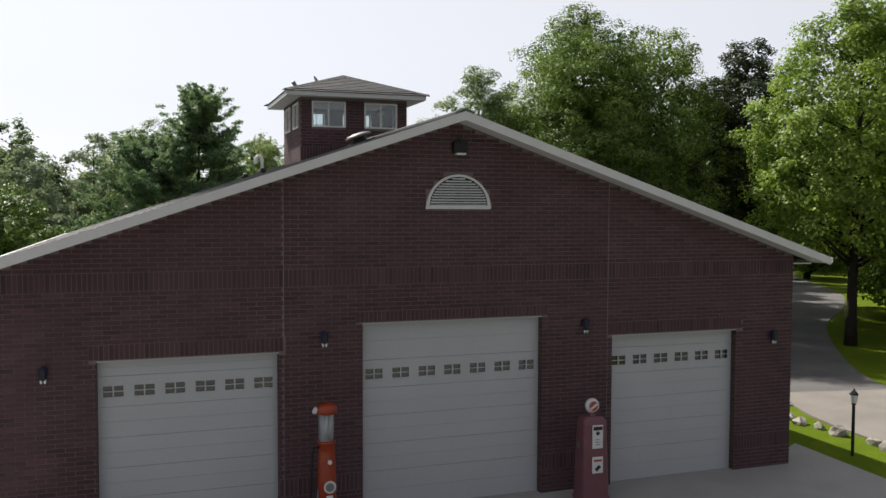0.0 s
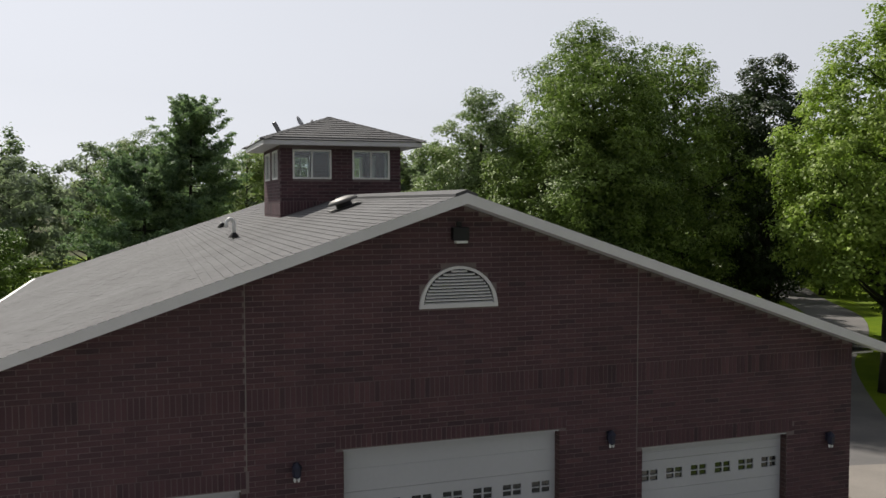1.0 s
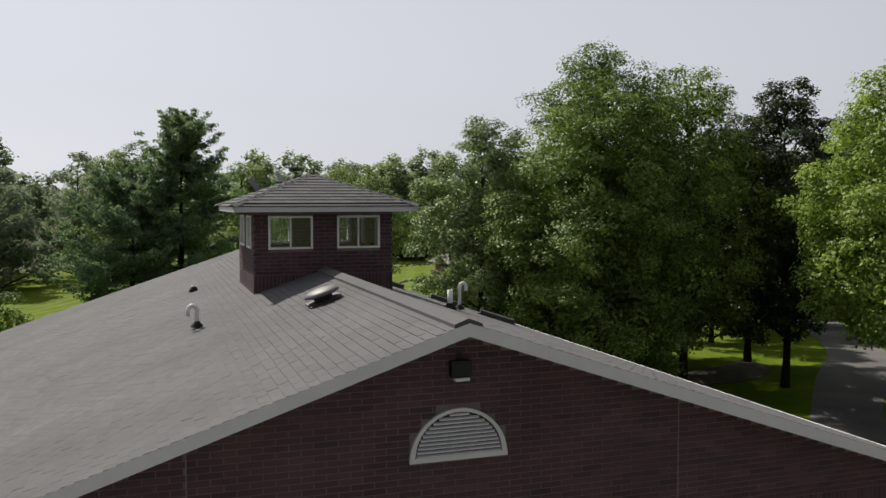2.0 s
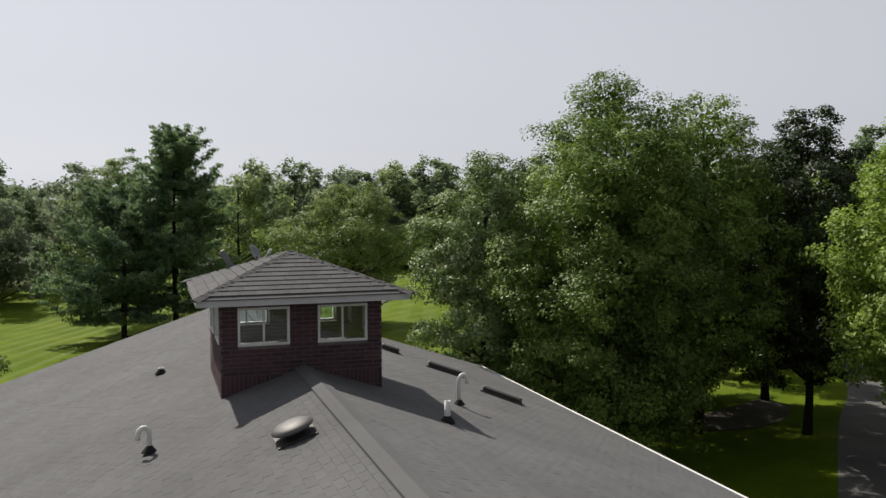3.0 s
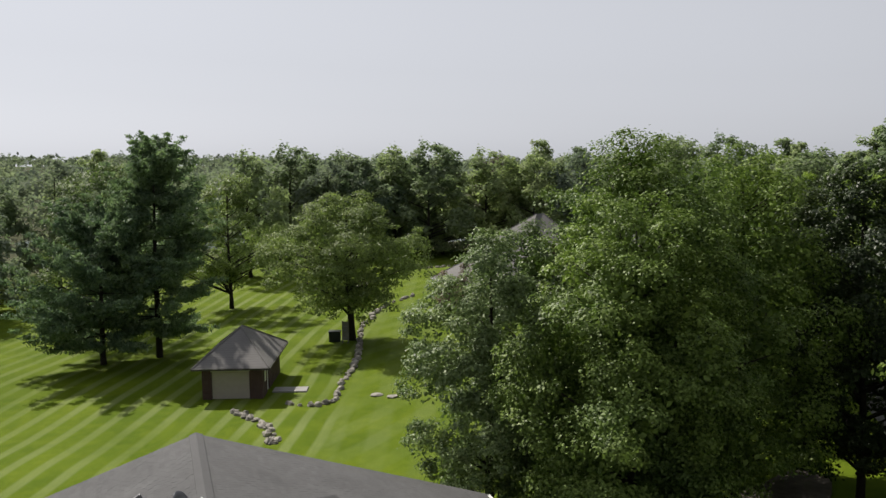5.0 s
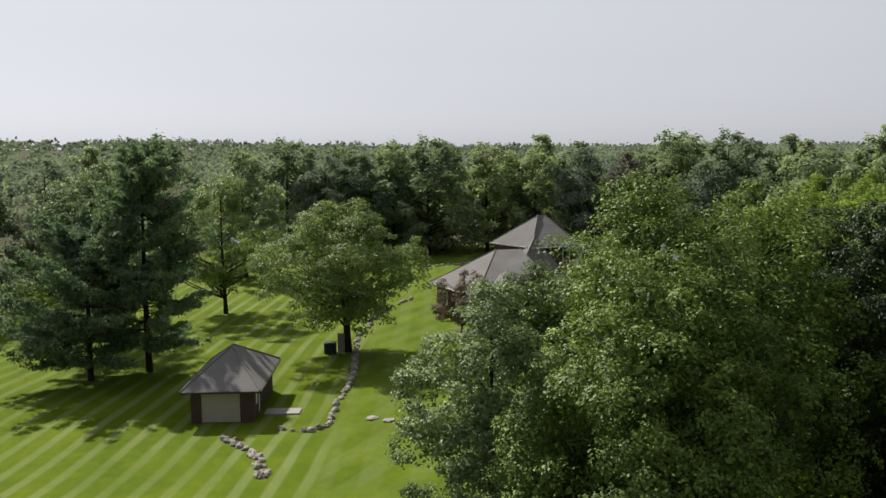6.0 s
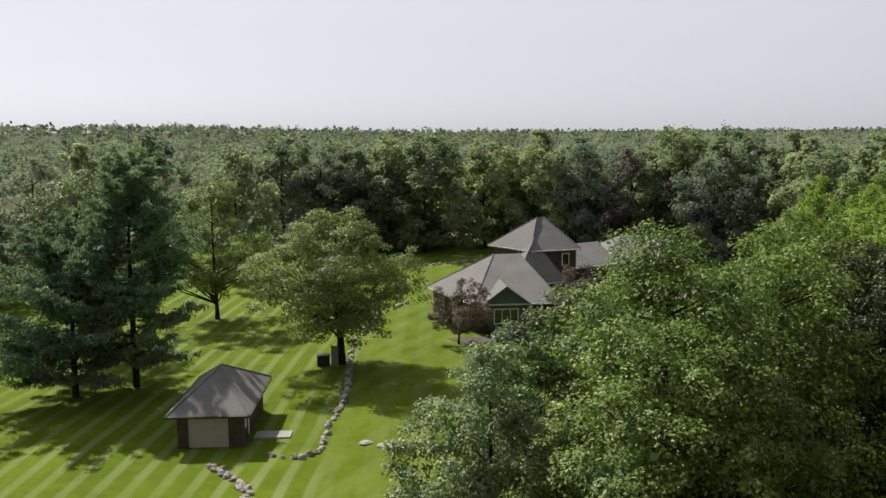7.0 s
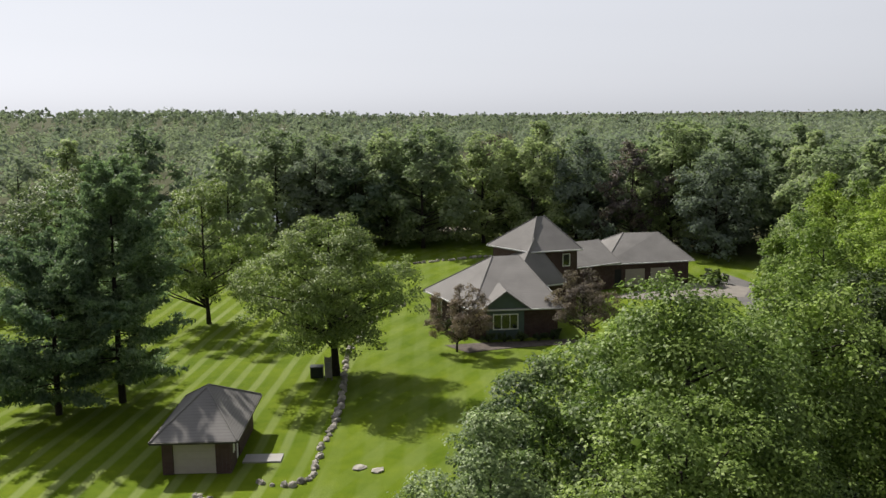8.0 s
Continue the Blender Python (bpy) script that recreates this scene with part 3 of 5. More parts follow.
tower_left = part("wall", wall_with_holes(TY0 + 0.2, TY1 - 0.2, 6.6, TZE, SIDE_HOLES, 0.2, lambda u, d, z: (-TX + d, u, z)), MORTAR, tower)
part("wall", wall_with_holes(TY0 + 0.2, TY1 - 0.2, 6.6, TZE, SIDE_HOLES, 0.2, lambda u, d, z: (TX - d, u, z)), BRICK_FAR, tower)
part("floor_deck", box(-TX + 0.2, TX - 0.2, TY0 + 0.2, TY1 - 0.2, 7.55, 7.6), INNER, tower)


def slider_window(parent, w, h, m, grille):
    """A two-sash sliding window in the xz plane, its outside towards -y."""
    win = new("window")
    win.parent = parent
    win.matrix_basis = m
    fr = bmesh.new()
    t = 0.045
    for a, b, c, d in ((0, w, 0, t), (0, w, h - t, h), (0, t, t, h - t), (w - t, w, t, h - t)):
        box(a, b, -0.02, 0.08, c, d, 0.004, fr)
    part("frame", fr, WHITE, win, "white vinyl window frame")
    part("meeting_rail", box(w / 2 - 0.018, w / 2 + 0.018, 0.005, 0.055, t, h - t, 0.003), WHITE, win)
    for i, (a, b) in enumerate(((t, w / 2 - 0.018), (w / 2 + 0.018, w - t))):
        pane = part("pane", box(a, b, 0.028, 0.033, t, h - t), GLASS, win)
        pane.visible_shadow = False
        if grille:
            bars = box((a + b) / 2 - 0.008, (a + b) / 2 + 0.008, 0.04, 0.05, t, h - t)
            box(a, b, 0.04, 0.05, h / 2 - 0.008, h / 2 + 0.008, 0, bars)
            part("grille", bars, WHITE, win)
    return win


for a, b, c, d in FRONT_HOLES:
    slider_window(tower, b - a, d - c, pose(a, TY0, c), False)
    slider_window(tower, b - a, d - c, pose(-a, TY1, c, 0, 0, 180), True)
for a, b, c, d in SIDE_HOLES:
    slider_window(tower, b - a, d - c, pose(-TX, b, c, 0, 0, -90), True)
    slider_window(tower, b - a, d - c, pose(TX, a, c, 0, 0, 90), True)

# tower roof: soffit slab, fascia, hipped deck
bm = box(-TEX, TEX, TYC - TEX, TYC + TEX, TZE - 0.02, TZE + 0.02)
part("soffit", bm, TRIM, tower)
for m in (0, 90, 180, 270):
    fb = box(-TEX - 0.025, TEX + 0.025, -TEX - 0.028, -TEX - 0.003, TZE - 0.035, TZE + 0.078, 0.004)
    bmesh.ops.transform(fb, matrix=pose(0, TYC, 0, 0, 0, m), verts=fb.verts)
    part("fascia", fb, TRIM, tower, "pale grey fascia board")
bm = bmesh.new()
TEX += 0.055
base = [bm.verts.new((sx * TEX, TYC + sy * TEX, TZE + 0.1)) for sx, sy in ((-1, -1), (1, -1), (1, 1), (-1, 1))]
low = [bm.verts.new((sx * TEX, TYC + sy * TEX, TZE + 0.082)) for sx, sy in ((-1, -1), (1, -1), (1, 1), (-1, 1))]
tip = bm.verts.new((0, TYC, TAPEX))
for i in range(4):
    j = (i + 1) % 4
    bm.faces.new((base[i], base[j], tip))
    bm.faces.new((low[i], low[j], base[j], base[i]))
bm.faces.new(list(reversed(low)))
tower_roof = part("roof", bm, SHINGLE_TOWER, tower)
for sx, sy in ((-1, -1), (1, -1), (1, 1), (-1, 1)):
    a, b = Vector((sx * (TEX + 0.03), TYC + sy * (TEX + 0.03), TZE + 0.105)), Vector((0, TYC, TAPEX + 0.015))
    d = (b - a).normalized()
    side = d.cross(Vector((0, 0, 1))).normalized()
    up = side.cross(d)
    n = 14
    for i in range(n):
        cap = bmesh.new()
        p, q = a + (b - a) * (i / n), a + (b - a) * ((i + 1.15) / n if i < n - 1 else 1)
        vs = []
        for c, lift in ((p, 0.024), (q, 0.015)):
            vs += [cap.verts.new(c - side * 0.12 - up * 0.03), cap.verts.new(c + up * lift), cap.verts.new(c + side * 0.12 - up * 0.03)]
        cap.faces.new((vs[0], vs[1], vs[4], vs[3]))
        cap.faces.new((vs[1], vs[2], vs[5], vs[4]))
        cap.faces.new((vs[0], vs[2], vs[1]))
        part("hip_shingle", cap, SHINGLE_TOWER, tower_roof)

# ---------------------------------------------------------------- shed and house


def roof_mesh(eaves, ridge, ez, drop=0.16):
    """A hipped roof: four eave corners (front left, front right, back right, back left) and two ridge ends."""
    bm = bmesh.new()
    top = [bm.verts.new((x, y, ez)) for x, y in eaves]
    low = [bm.verts.new((x, y, ez - drop)) for x, y in eaves]
    r = [bm.verts.new(p) for p in ridge]
    if len(r) == 1:
        for i in range(4):
            bm.faces.new((top[i], top[(i + 1) % 4], r[0]))
    else:
        bm.faces.new((top[0], top[1], r[1], r[0]))
        bm.faces.new((top[1], top[2], r[1]))
        bm.faces.new((top[2], top[3], r[0], r[1]))
        bm.faces.new((top[3], top[0], r[0]))
    for i in range(4):
        j = (i + 1) % 4
        bm.faces.new((low[i], low[j], top[j], top[i]))
    bm.faces.new(list(reversed(low)))
    return bm


def gutter_line(eaves, ez, parent, mat):
    for i in range(4):
        a, b = Vector((*eaves[i], ez)), Vector((*eaves[(i + 1) % 4], ez))
        d = (b - a).normalized()
        out = Vector((d.y, -d.x, 0))
        bm = bmesh.new()
        vs = [bm.verts.new(p + out * o + Vector((0, 0, z))) for p in (a, b) for o, z in ((0.004, -0.17), (0.09, -0.15), (0.10, -0.03), (0.004, -0.02))]
        for k in range(4):
            q = (k + 1) % 4
            bm.faces.new((vs[k], vs[q], vs[4 + q], vs[4 + k]))
        bm.faces.new(vs[:4][::-1])
        bm.faces.new(vs[4:])
        bmesh.ops.recalc_face_normals(bm, faces=bm.faces)
        part("gutter", bm, mat, parent)


def inset(eaves, d):
    c = Vector((sum(p[0] for p in eaves) / 4, sum(p[1] for p in eaves) / 4))
    out = []
    for i in range(4):
        p = Vector(eaves[i])
        a, b = (Vector(eaves[i - 1]) - p).normalized(), (Vector(eaves[(i + 1) % 4]) - p).normalized()
        out.append(tuple(p + (a + b) * d))
    return out


def walls_of(corners, z0, z1, mat, parent, name="wall", thick=0.25):
    """Four walls with thickness along the sides of a quadrilateral."""
    inner = inset(corners, thick)
    for i in range(4):
        j = (i + 1) % 4
        bm = bmesh.new()
        vs = [bm.verts.new((x, y, z)) for z in (z0, z1) for x, y in (corners[i], corners[j], inner[j], inner[i])]
        for f in ((3, 2, 1, 0), (4, 5, 6, 7), (0, 1, 5, 4), (1, 2, 6, 5), (2, 3, 7, 6), (3, 0, 4, 7)):
            bm.faces.new([vs[q] for q in f])
        part(name, bm, mat, parent)


def wall_frame(a, b):
    """A pose whose x runs along the wall from a to b and whose -y looks out."""
    return pose(a[0], a[1], 0, 0, 0, math.degrees(math.atan2(b[1] - a[1], b[0] - a[0])))


def house_window(parent, m, w, h, panes, shutters=False):
    win = new("window")
    win.parent = parent
    win.matrix_basis = m
    fr = bmesh.new()
    for a, b, c, d in ((0, w, 0, 0.09), (0, w, h - 0.09, h), (0, 0.09, 0.09, h - 0.09), (w - 0.09, w, 0.09, h - 0.09)):
        box(a, b, -0.07, -0.003, c, d, 0.006, fr)
    for i in range(1, panes):
        box(w * i / panes - 0.035, w * i / panes + 0.035, -0.06, -0.003, 0.09, h - 0.09, 0, fr)
    part("frame", fr, WHITE, win, "cream window frame")
    part("pane", box(0.09, w - 0.09, -0.03, -0.002, 0.09, h - 0.09), DOOR_GLASS, win)
    return win


SG = -0.58
shed = empty("garden_shed", pose(1.66, 54.95, SG, 0, 0, -16.4), "small brick shed with hipped shingle roof and beige door", "shed")
SW, SD, SE = 3.95, 7.3, 2.14
part("front_wall", wall_with_holes(0, SW, -0.3, SE - 0.1, [(0.62, 0.62 + 2.46, -0.3, 1.86)], 0.2, lambda u, d, z: (u, d, z)), BRICK_FAR, shed)
part("side_wall", box(0, 0.2, 0.2, SD - 0.2, -0.3, SE - 0.1), BRICK_FAR, shed)
part("side_wall", wall_with_holes(0.2, SD - 0.2, -0.3, SE - 0.1, [(1.75, 2.6, -0.3, 1.85)], 0.2, lambda u, d, z: (SW - d, u, z)), BRICK_FAR, shed)
part("back_wall", box(0, SW, SD - 0.2, SD, -0.3, SE - 0.1), BRICK_FAR, shed)
sd = part("overhead_door", box(0.63, 0.62 + 2.45, 0.08, 0.12, 0.0, 1.85), SHED_DOOR, shed, "beige overhead door")
for i in range(4):
    part("door_rib", box(0.66, 3.04, 0.066, 0.082, 0.42 + i * 0.46, 0.44 + i * 0.46), SHED_DOOR, sd)
part("door_lintel", box(0.55, 3.15, -0.03, -0.003, 1.86, 1.92), TRIM, shed)
part("side_door", box(SW - 0.14, SW - 0.08, 1.76, 2.59, 0, 1.84), WHITE, shed, "white side door")
part("side_window", box(SW + 0.003, SW + 0.03, 0.7, 1.15, 0.95, 1.65, 0.005), WHITE, shed)
se = [(-0.5, -0.5), (SW + 0.5, -0.5), (SW + 0.5, SD + 0.5), (-0.5, SD + 0.5)]
part("roof", roof_mesh(se, [(SW / 2, 3.4, 4.16), (SW / 2, SD - 3.4, 4.16)], SE + 0.04, 0.12), SHINGLE_FAR, shed)
for a, b in ((se[0], (SW / 2, 3.4)), (se[1], (SW / 2, 3.4)), (se[2], (SW / 2, SD - 3.4)), (se[3], (SW / 2, SD - 3.4))):
    part("hip_cap", tube([(a[0], a[1], SE + 0.05), (b[0], b[1], 4.17)], 0.055, 6), SHINGLE_FAR, shed)
part("ridge_cap", tube([(SW / 2, 3.4, 4.17), (SW / 2, SD - 3.4, 4.17)], 0.055, 6), SHINGLE_FAR, shed)
gutter_line(se, SE + 0.04, shed, VENT_MAT)
step = empty("concrete_slab", pose(5.55, 53.7, SG, 0, 0, -17.2), "pale concrete slab beside the shed door", "slab")
part("slab", box(0.2, 2.5, 1.55, 2.75, -0.1, 0.07, 0.02), CONCRETE, step)

HG = -1.0


def oriented_box(m, w, h):
    """A shallow panel of that width and height, standing at m and facing its -y."""
    bm = box(0, w, 0, 0.015, 0.02, h)
    bmesh.ops.transform(bm, matrix=m, verts=bm.verts)
    return bm


house = empty("brick_house", pose(0, 0, 0), "low brick house with layered grey hipped roofs", "house")


def wing(eaves, ridge, ez, over=0.55, wall_low=HG - 0.4, mat=BRICK_FAR, name="wall"):
    corners = inset(eaves, over)
    walls_of(corners, wall_low, ez - 0.17, mat, house, name)
    r = part("roof", roof_mesh(eaves, ridge, ez), SHINGLE_FAR, house)
    ends = [ridge[0], ridge[-1], ridge[-1], ridge[0]]
    for e, q in zip(eaves, ends):
        part("hip_cap", tube([(e[0], e[1], ez + 0.01), (q[0], q[1], q[2] + 0.01)], 0.07, 6), SHINGLE_FAR, r)
    gutter_line(eaves, ez, house, TRIM)
    return corners


w1 = wing([(29.4, 77.6), (37.9, 75.6), (41.2, 87.2), (28.0, 88.1)], [(34.5, 85.2, 5.55), (37.2, 84.8, 5.55)], 2.0)
wing([(36.4, 84.4), (43.0, 85.6), (47.6, 94.6), (37.0, 96.5)], [(40.9, 88.9, 6.5), (42.0, 91.4, 6.5)], 2.1)
w3 = wing([(39.9, 87.7), (45.9, 87.4), (47.4, 95.4), (37.5, 94.3)], [(42.5, 91.8, 8.5), (43.5, 92.1, 8.5)], 5.3, 0.45)
wing([(45.6, 92.2), (54.6, 94.2), (55.4, 102.0), (45.8, 101.5)], [(48.2, 97.6, 4.3), (54.2, 99.0, 4.3)], 2.2)
w4 = wing([(52.6, 94.4), (64.2, 93.1), (67.2, 104.0), (54.6, 105.6)], [(58.2, 99.8, 4.8), (62.6, 98.8, 4.8)], 2.0)

# front gable with the triple window
fa, fb = w1[0], w1[1]
gm = wall_frame(fa, fb)
bay = new("window_bay")
bay.parent = house
bay.matrix_basis = gm
bay["label"] = "grey-green gabled bay with a triple window"
wall_len = math.dist(fa, fb)
bx = wall_len * 0.36
part("bay_wall", box(bx - 1.75, bx + 1.75, -0.35, -0.003, HG - 0.2, 2.05), GREEN_SIDING, bay)
part("gable", prism([(bx - 2.1, 2.0), (bx + 2.1, 2.0), (bx, 3.55)], -0.45, 2.6), GREEN_SIDING, bay)
for s in (-1, 1):
    sl = [(bx, 3.6), (bx + s * 2.4, 1.84), (bx + s * 2.4, 1.96), (bx, 3.74)]
    if s < 0:
        sl.reverse()
    part("gable_roof", prism(sl, -0.75, 3.4), SHINGLE_FAR, bay)
house_window(bay, pose(bx - 1.2, -0.36, 0.0), 2.4, 1.5, 3)
# side windows and garage doors
sm = wall_frame(w1[3], w1[0])
for u in (1.6, 4.6, 7.2):
    house_window(house, sm @ pose(u, 0, -0.1), 1.0, 1.5, 1)
dm = wall_frame(w4[0], w4[1])
for u in (2.35, 5.65):
    d = new("garage_door")
    d.parent = house
    d.matrix_basis = dm @ pose(u, -0.003, HG)
    part("door_panel", box(0, 2.5, -0.05, 0, 0.02, 2.15), SHED_DOOR, d, "beige overhead door")
    for i in range(3):
        part("door_rib", box(0.02, 2.48, -0.062, -0.048, 0.5 + 0.53 * i, 0.53 + 0.53 * i), SHED_DOOR, d)
# no recess is built: a flat near-black panel paints the entry's shade
part("entry_recess", oriented_box(dm @ pose(0.35, -0.02, HG), 1.5, 2.2), RECESS_SHADE, house, "flat dark panel painted as the shaded side entry")
house_window(house, wall_frame(w3[0], w3[1]) @ pose(3.6, 0, 3.4), 0.9, 1.4, 1)

# ---------------------------------------------------------------- trees


def leaf_cloud(name, P, N, L, W, mat, rng):
    """Leaves as small four-cornered blades at P, facing N."""
    n = len(P)
    N = N / np.linalg.norm(N, axis=1, keepdims=True)
    T = np.cross(N, rng.normal(size=(n, 3)))
    T /= np.linalg.norm(T, axis=1, keepdims=True) + 1e-9
    B = np.cross(N, T)
    sc = rng.uniform(0.65, 1.3, (n, 1))
    l, w = T * L * sc * 0.5, B * W * sc * 0.5
    bend = N * L * sc * 0.12
    V = np.stack([P - l - bend, P + w * 1.0 + bend * 0.6, P + l - bend, P - w + bend * 0.6], 1).reshape(-1, 3)
    me = bpy.data.meshes.new(name)
    me.vertices.add(4 * n)
    me.vertices.foreach_set("co", V.astype(np.float32).ravel())
    me.loops.add(4 * n)
    me.loops.foreach_set("vertex_index", np.arange(4 * n, dtype=np.int32))
    me.polygons.add(n)
    me.polygons.foreach_set("loop_start", np.arange(0, 4 * n, 4, dtype=np.int32))
    me.polygons.foreach_set("loop_total", np.full(n, 4, dtype=np.int32))
    me.materials.append(mat)
    me.update(calc_edges=True)
    return me


def crown_profile(t, kind):
    """Relative radius of the crown at the share t of its height."""
    if kind == "oval":
        return math.sin(math.pi * (0.17 + 0.76 * t)) ** 0.62
    if kind == "round":
        return math.sqrt(max(0.02, 1 - (2 * t - 0.95) ** 2))
    if kind == "column":
        return min(1.0, 0.72 + 0.9 * t) * min(1.0, 2.6 * (1.03 - t)) ** 0.7
    if kind == "spread":
        return (1 - 0.9 * abs(t - 0.36) ** 1.5) * min(1.0, 3.2 * (1.04 - t)) ** 0.5 * min(1.0, 0.6 + 2.5 * t)
    return 1 - t


def broadleaf(seed, H, R, z0, kind, sprays, leaves, leaf, mat, trunk=0.22, name="tree", label="", category="tree", group="", rough=0.3, spray=0.40, flat=0.66, inner=0.22, core=70):
    """One broadleaved tree at the origin: trunk with limbs, and a crown of many leafy sprays on an uneven envelope."""
    rng = np.random.default_rng(seed)
    tree = empty(name, pose(0, 0, 0), label, category, group)
    lean = rng.uniform(-0.3, 0.3, 2)
    bend = rng.uniform(0, 6.28, 2)
    shift = Vector(rng.uniform(-50, 50, 3))
    ts = np.linspace(0, 1, 60)
    prof = np.array([crown_profile(t, kind) for t in ts])
    # boughs share out the envelope; each carries sprays on its outer side
    n_bough = max(6, sprays // 8)
    T = np.interp((np.arange(n_bough) + rng.uniform(0.1, 0.9, n_bough)) / n_bough, np.cumsum(prof) / prof.sum(), ts)
    boughs = []
    for i, t in enumerate(T):
        ang = i * 2.4 + rng.uniform(-0.45, 0.45)
        d = Vector((math.cos(ang), math.sin(ang), 2.4 * t))
        env = crown_profile(t, kind) * R * (1 + rough * (1.1 * noise.noise(d * 1.6 + shift) + rng.uniform(-0.35, 0.35)))
        rl = min(R * rng.uniform(0.22, 0.36), 0.8 * env + 0.1 * R)
        deep = rng.uniform(0.15, 0.6) if rng.uniform() < inner else 1.0
        off = max(0.0, env - rl) * deep
        boughs.append((lean[0] * t + off * math.cos(ang), lean[1] * t + off * math.sin(ang), z0 + 0.6 * rl + t * (H - z0 - 1.5 * rl), rl))
    C, RB = [], []
    for i in range(sprays):
        bx, by, bz, rl = boughs[i % n_bough]
        d = rng.normal(size=3)
        away = np.array((bx, by, 0.0))
        d += away / (np.linalg.norm(away) + 0.3) * 0.45 + np.array((0, 0, 0.45))
        d /= np.linalg.norm(d)
        rb = spray * rl * rng.uniform(0.6, 1.3)
        C.append(np.array((bx, by, bz)) + d * rl * rng.uniform(0.6, 1.05) * np.array((1, 1, 0.9)))
        RB.append(rb)
    C, RB = np.array(C), np.array(RB)
    out = C - np.array((0, 0, z0 + 0.42 * (H - z0)))
    out[:, 2] *= R / (0.5 * (H - z0))
    out /= np.linalg.norm(out, axis=1, keepdims=True) + 1e-6
    idx = rng.choice(sprays, leaves, p=RB ** 2 / (RB ** 2).sum())
    D = rng.normal(size=(leaves, 3)) + out[idx] * 0.5 + np.array((0, 0, 0.3))
    D /= np.linalg.norm(D, axis=1, keepdims=True)
    rad = RB[idx] * (0.25 + 0.8 * rng.uniform(0, 1, leaves) ** 0.6)
    P = C[idx] + D * rad[:, None] * np.array((1.15, 1.15, flat))
    P += rng.normal(size=P.shape) * leaf * 0.45
    N = D * 0.75 + out[idx] * 0.35 + rng.normal(size=D.shape) * 0.42 + np.array((0, 0, 0.6))
    size = np.full((leaves, 1), leaf)
    if core:
        # the shaded twigs and leaves deep inside each bough, in larger tufts
        B = np.array(boughs)[np.repeat(np.arange(n_bough), core)]
        Q = rng.normal(size=(len(B), 3))
        Q *= (rng.uniform(0, 1, len(B)) ** 0.4 * 0.58 * B[:, 3] / np.linalg.norm(Q, axis=1))[:, None]
        P = np.concatenate([P, B[:, :3] + Q - np.array((0, 0, 0.08)) * B[:, 3:]])
        N = np.concatenate([N, rng.normal(size=Q.shape) + np.array((0, 0, 0.5))])
        size = np.concatenate([size, np.maximum(leaf, 0.20 * B[:, 3:])])
    bm = bmesh.new()
    top = H * 0.86
    pts = [(lean[0] * t * 0.6 + 0.12 * math.sin(5 * t + bend[0]), lean[1] * t * 0.6 + 0.12 * math.cos(4 * t + bend[1]), -0.3 + t * (top + 0.3)) for t in np.linspace(0, 1, 9)]
    radii = [trunk * (1.25 if i == 0 else 1) * (1 - 0.9 * i / 8) + 0.015 for i in range(9)]
    tube(pts, radii, 8, bm)
    for k in rng.permutation(sprays)[: min(sprays, 48)]:
        c = C[k]
        zb = max(z0 * 0.75, c[2] - rng.uniform(0.25, 0.55) * math.hypot(c[0], c[1]) - 0.4)
        zb = min(zb, top * 0.95)
        t = zb / top
        s = (lean[0] * t * 0.6, lean[1] * t * 0.6, zb)
        mid = ((s[0] + c[0]) / 2, (s[1] + c[1]) / 2, (s[2] * 0.6 + c[2] * 0.4) + 0.1)
        r0 = trunk * (1 - 0.8 * t) * 0.5 + 0.012
        tube([s, mid, tuple(c)], [r0, r0 * 0.6, 0.012], 5, bm)
    part("trunk", bm, BARK, tree, "", True)
    link_mesh("crown", leaf_cloud("crown", P, N, size, size * 0.62, mat, rng), tree)
    return tree


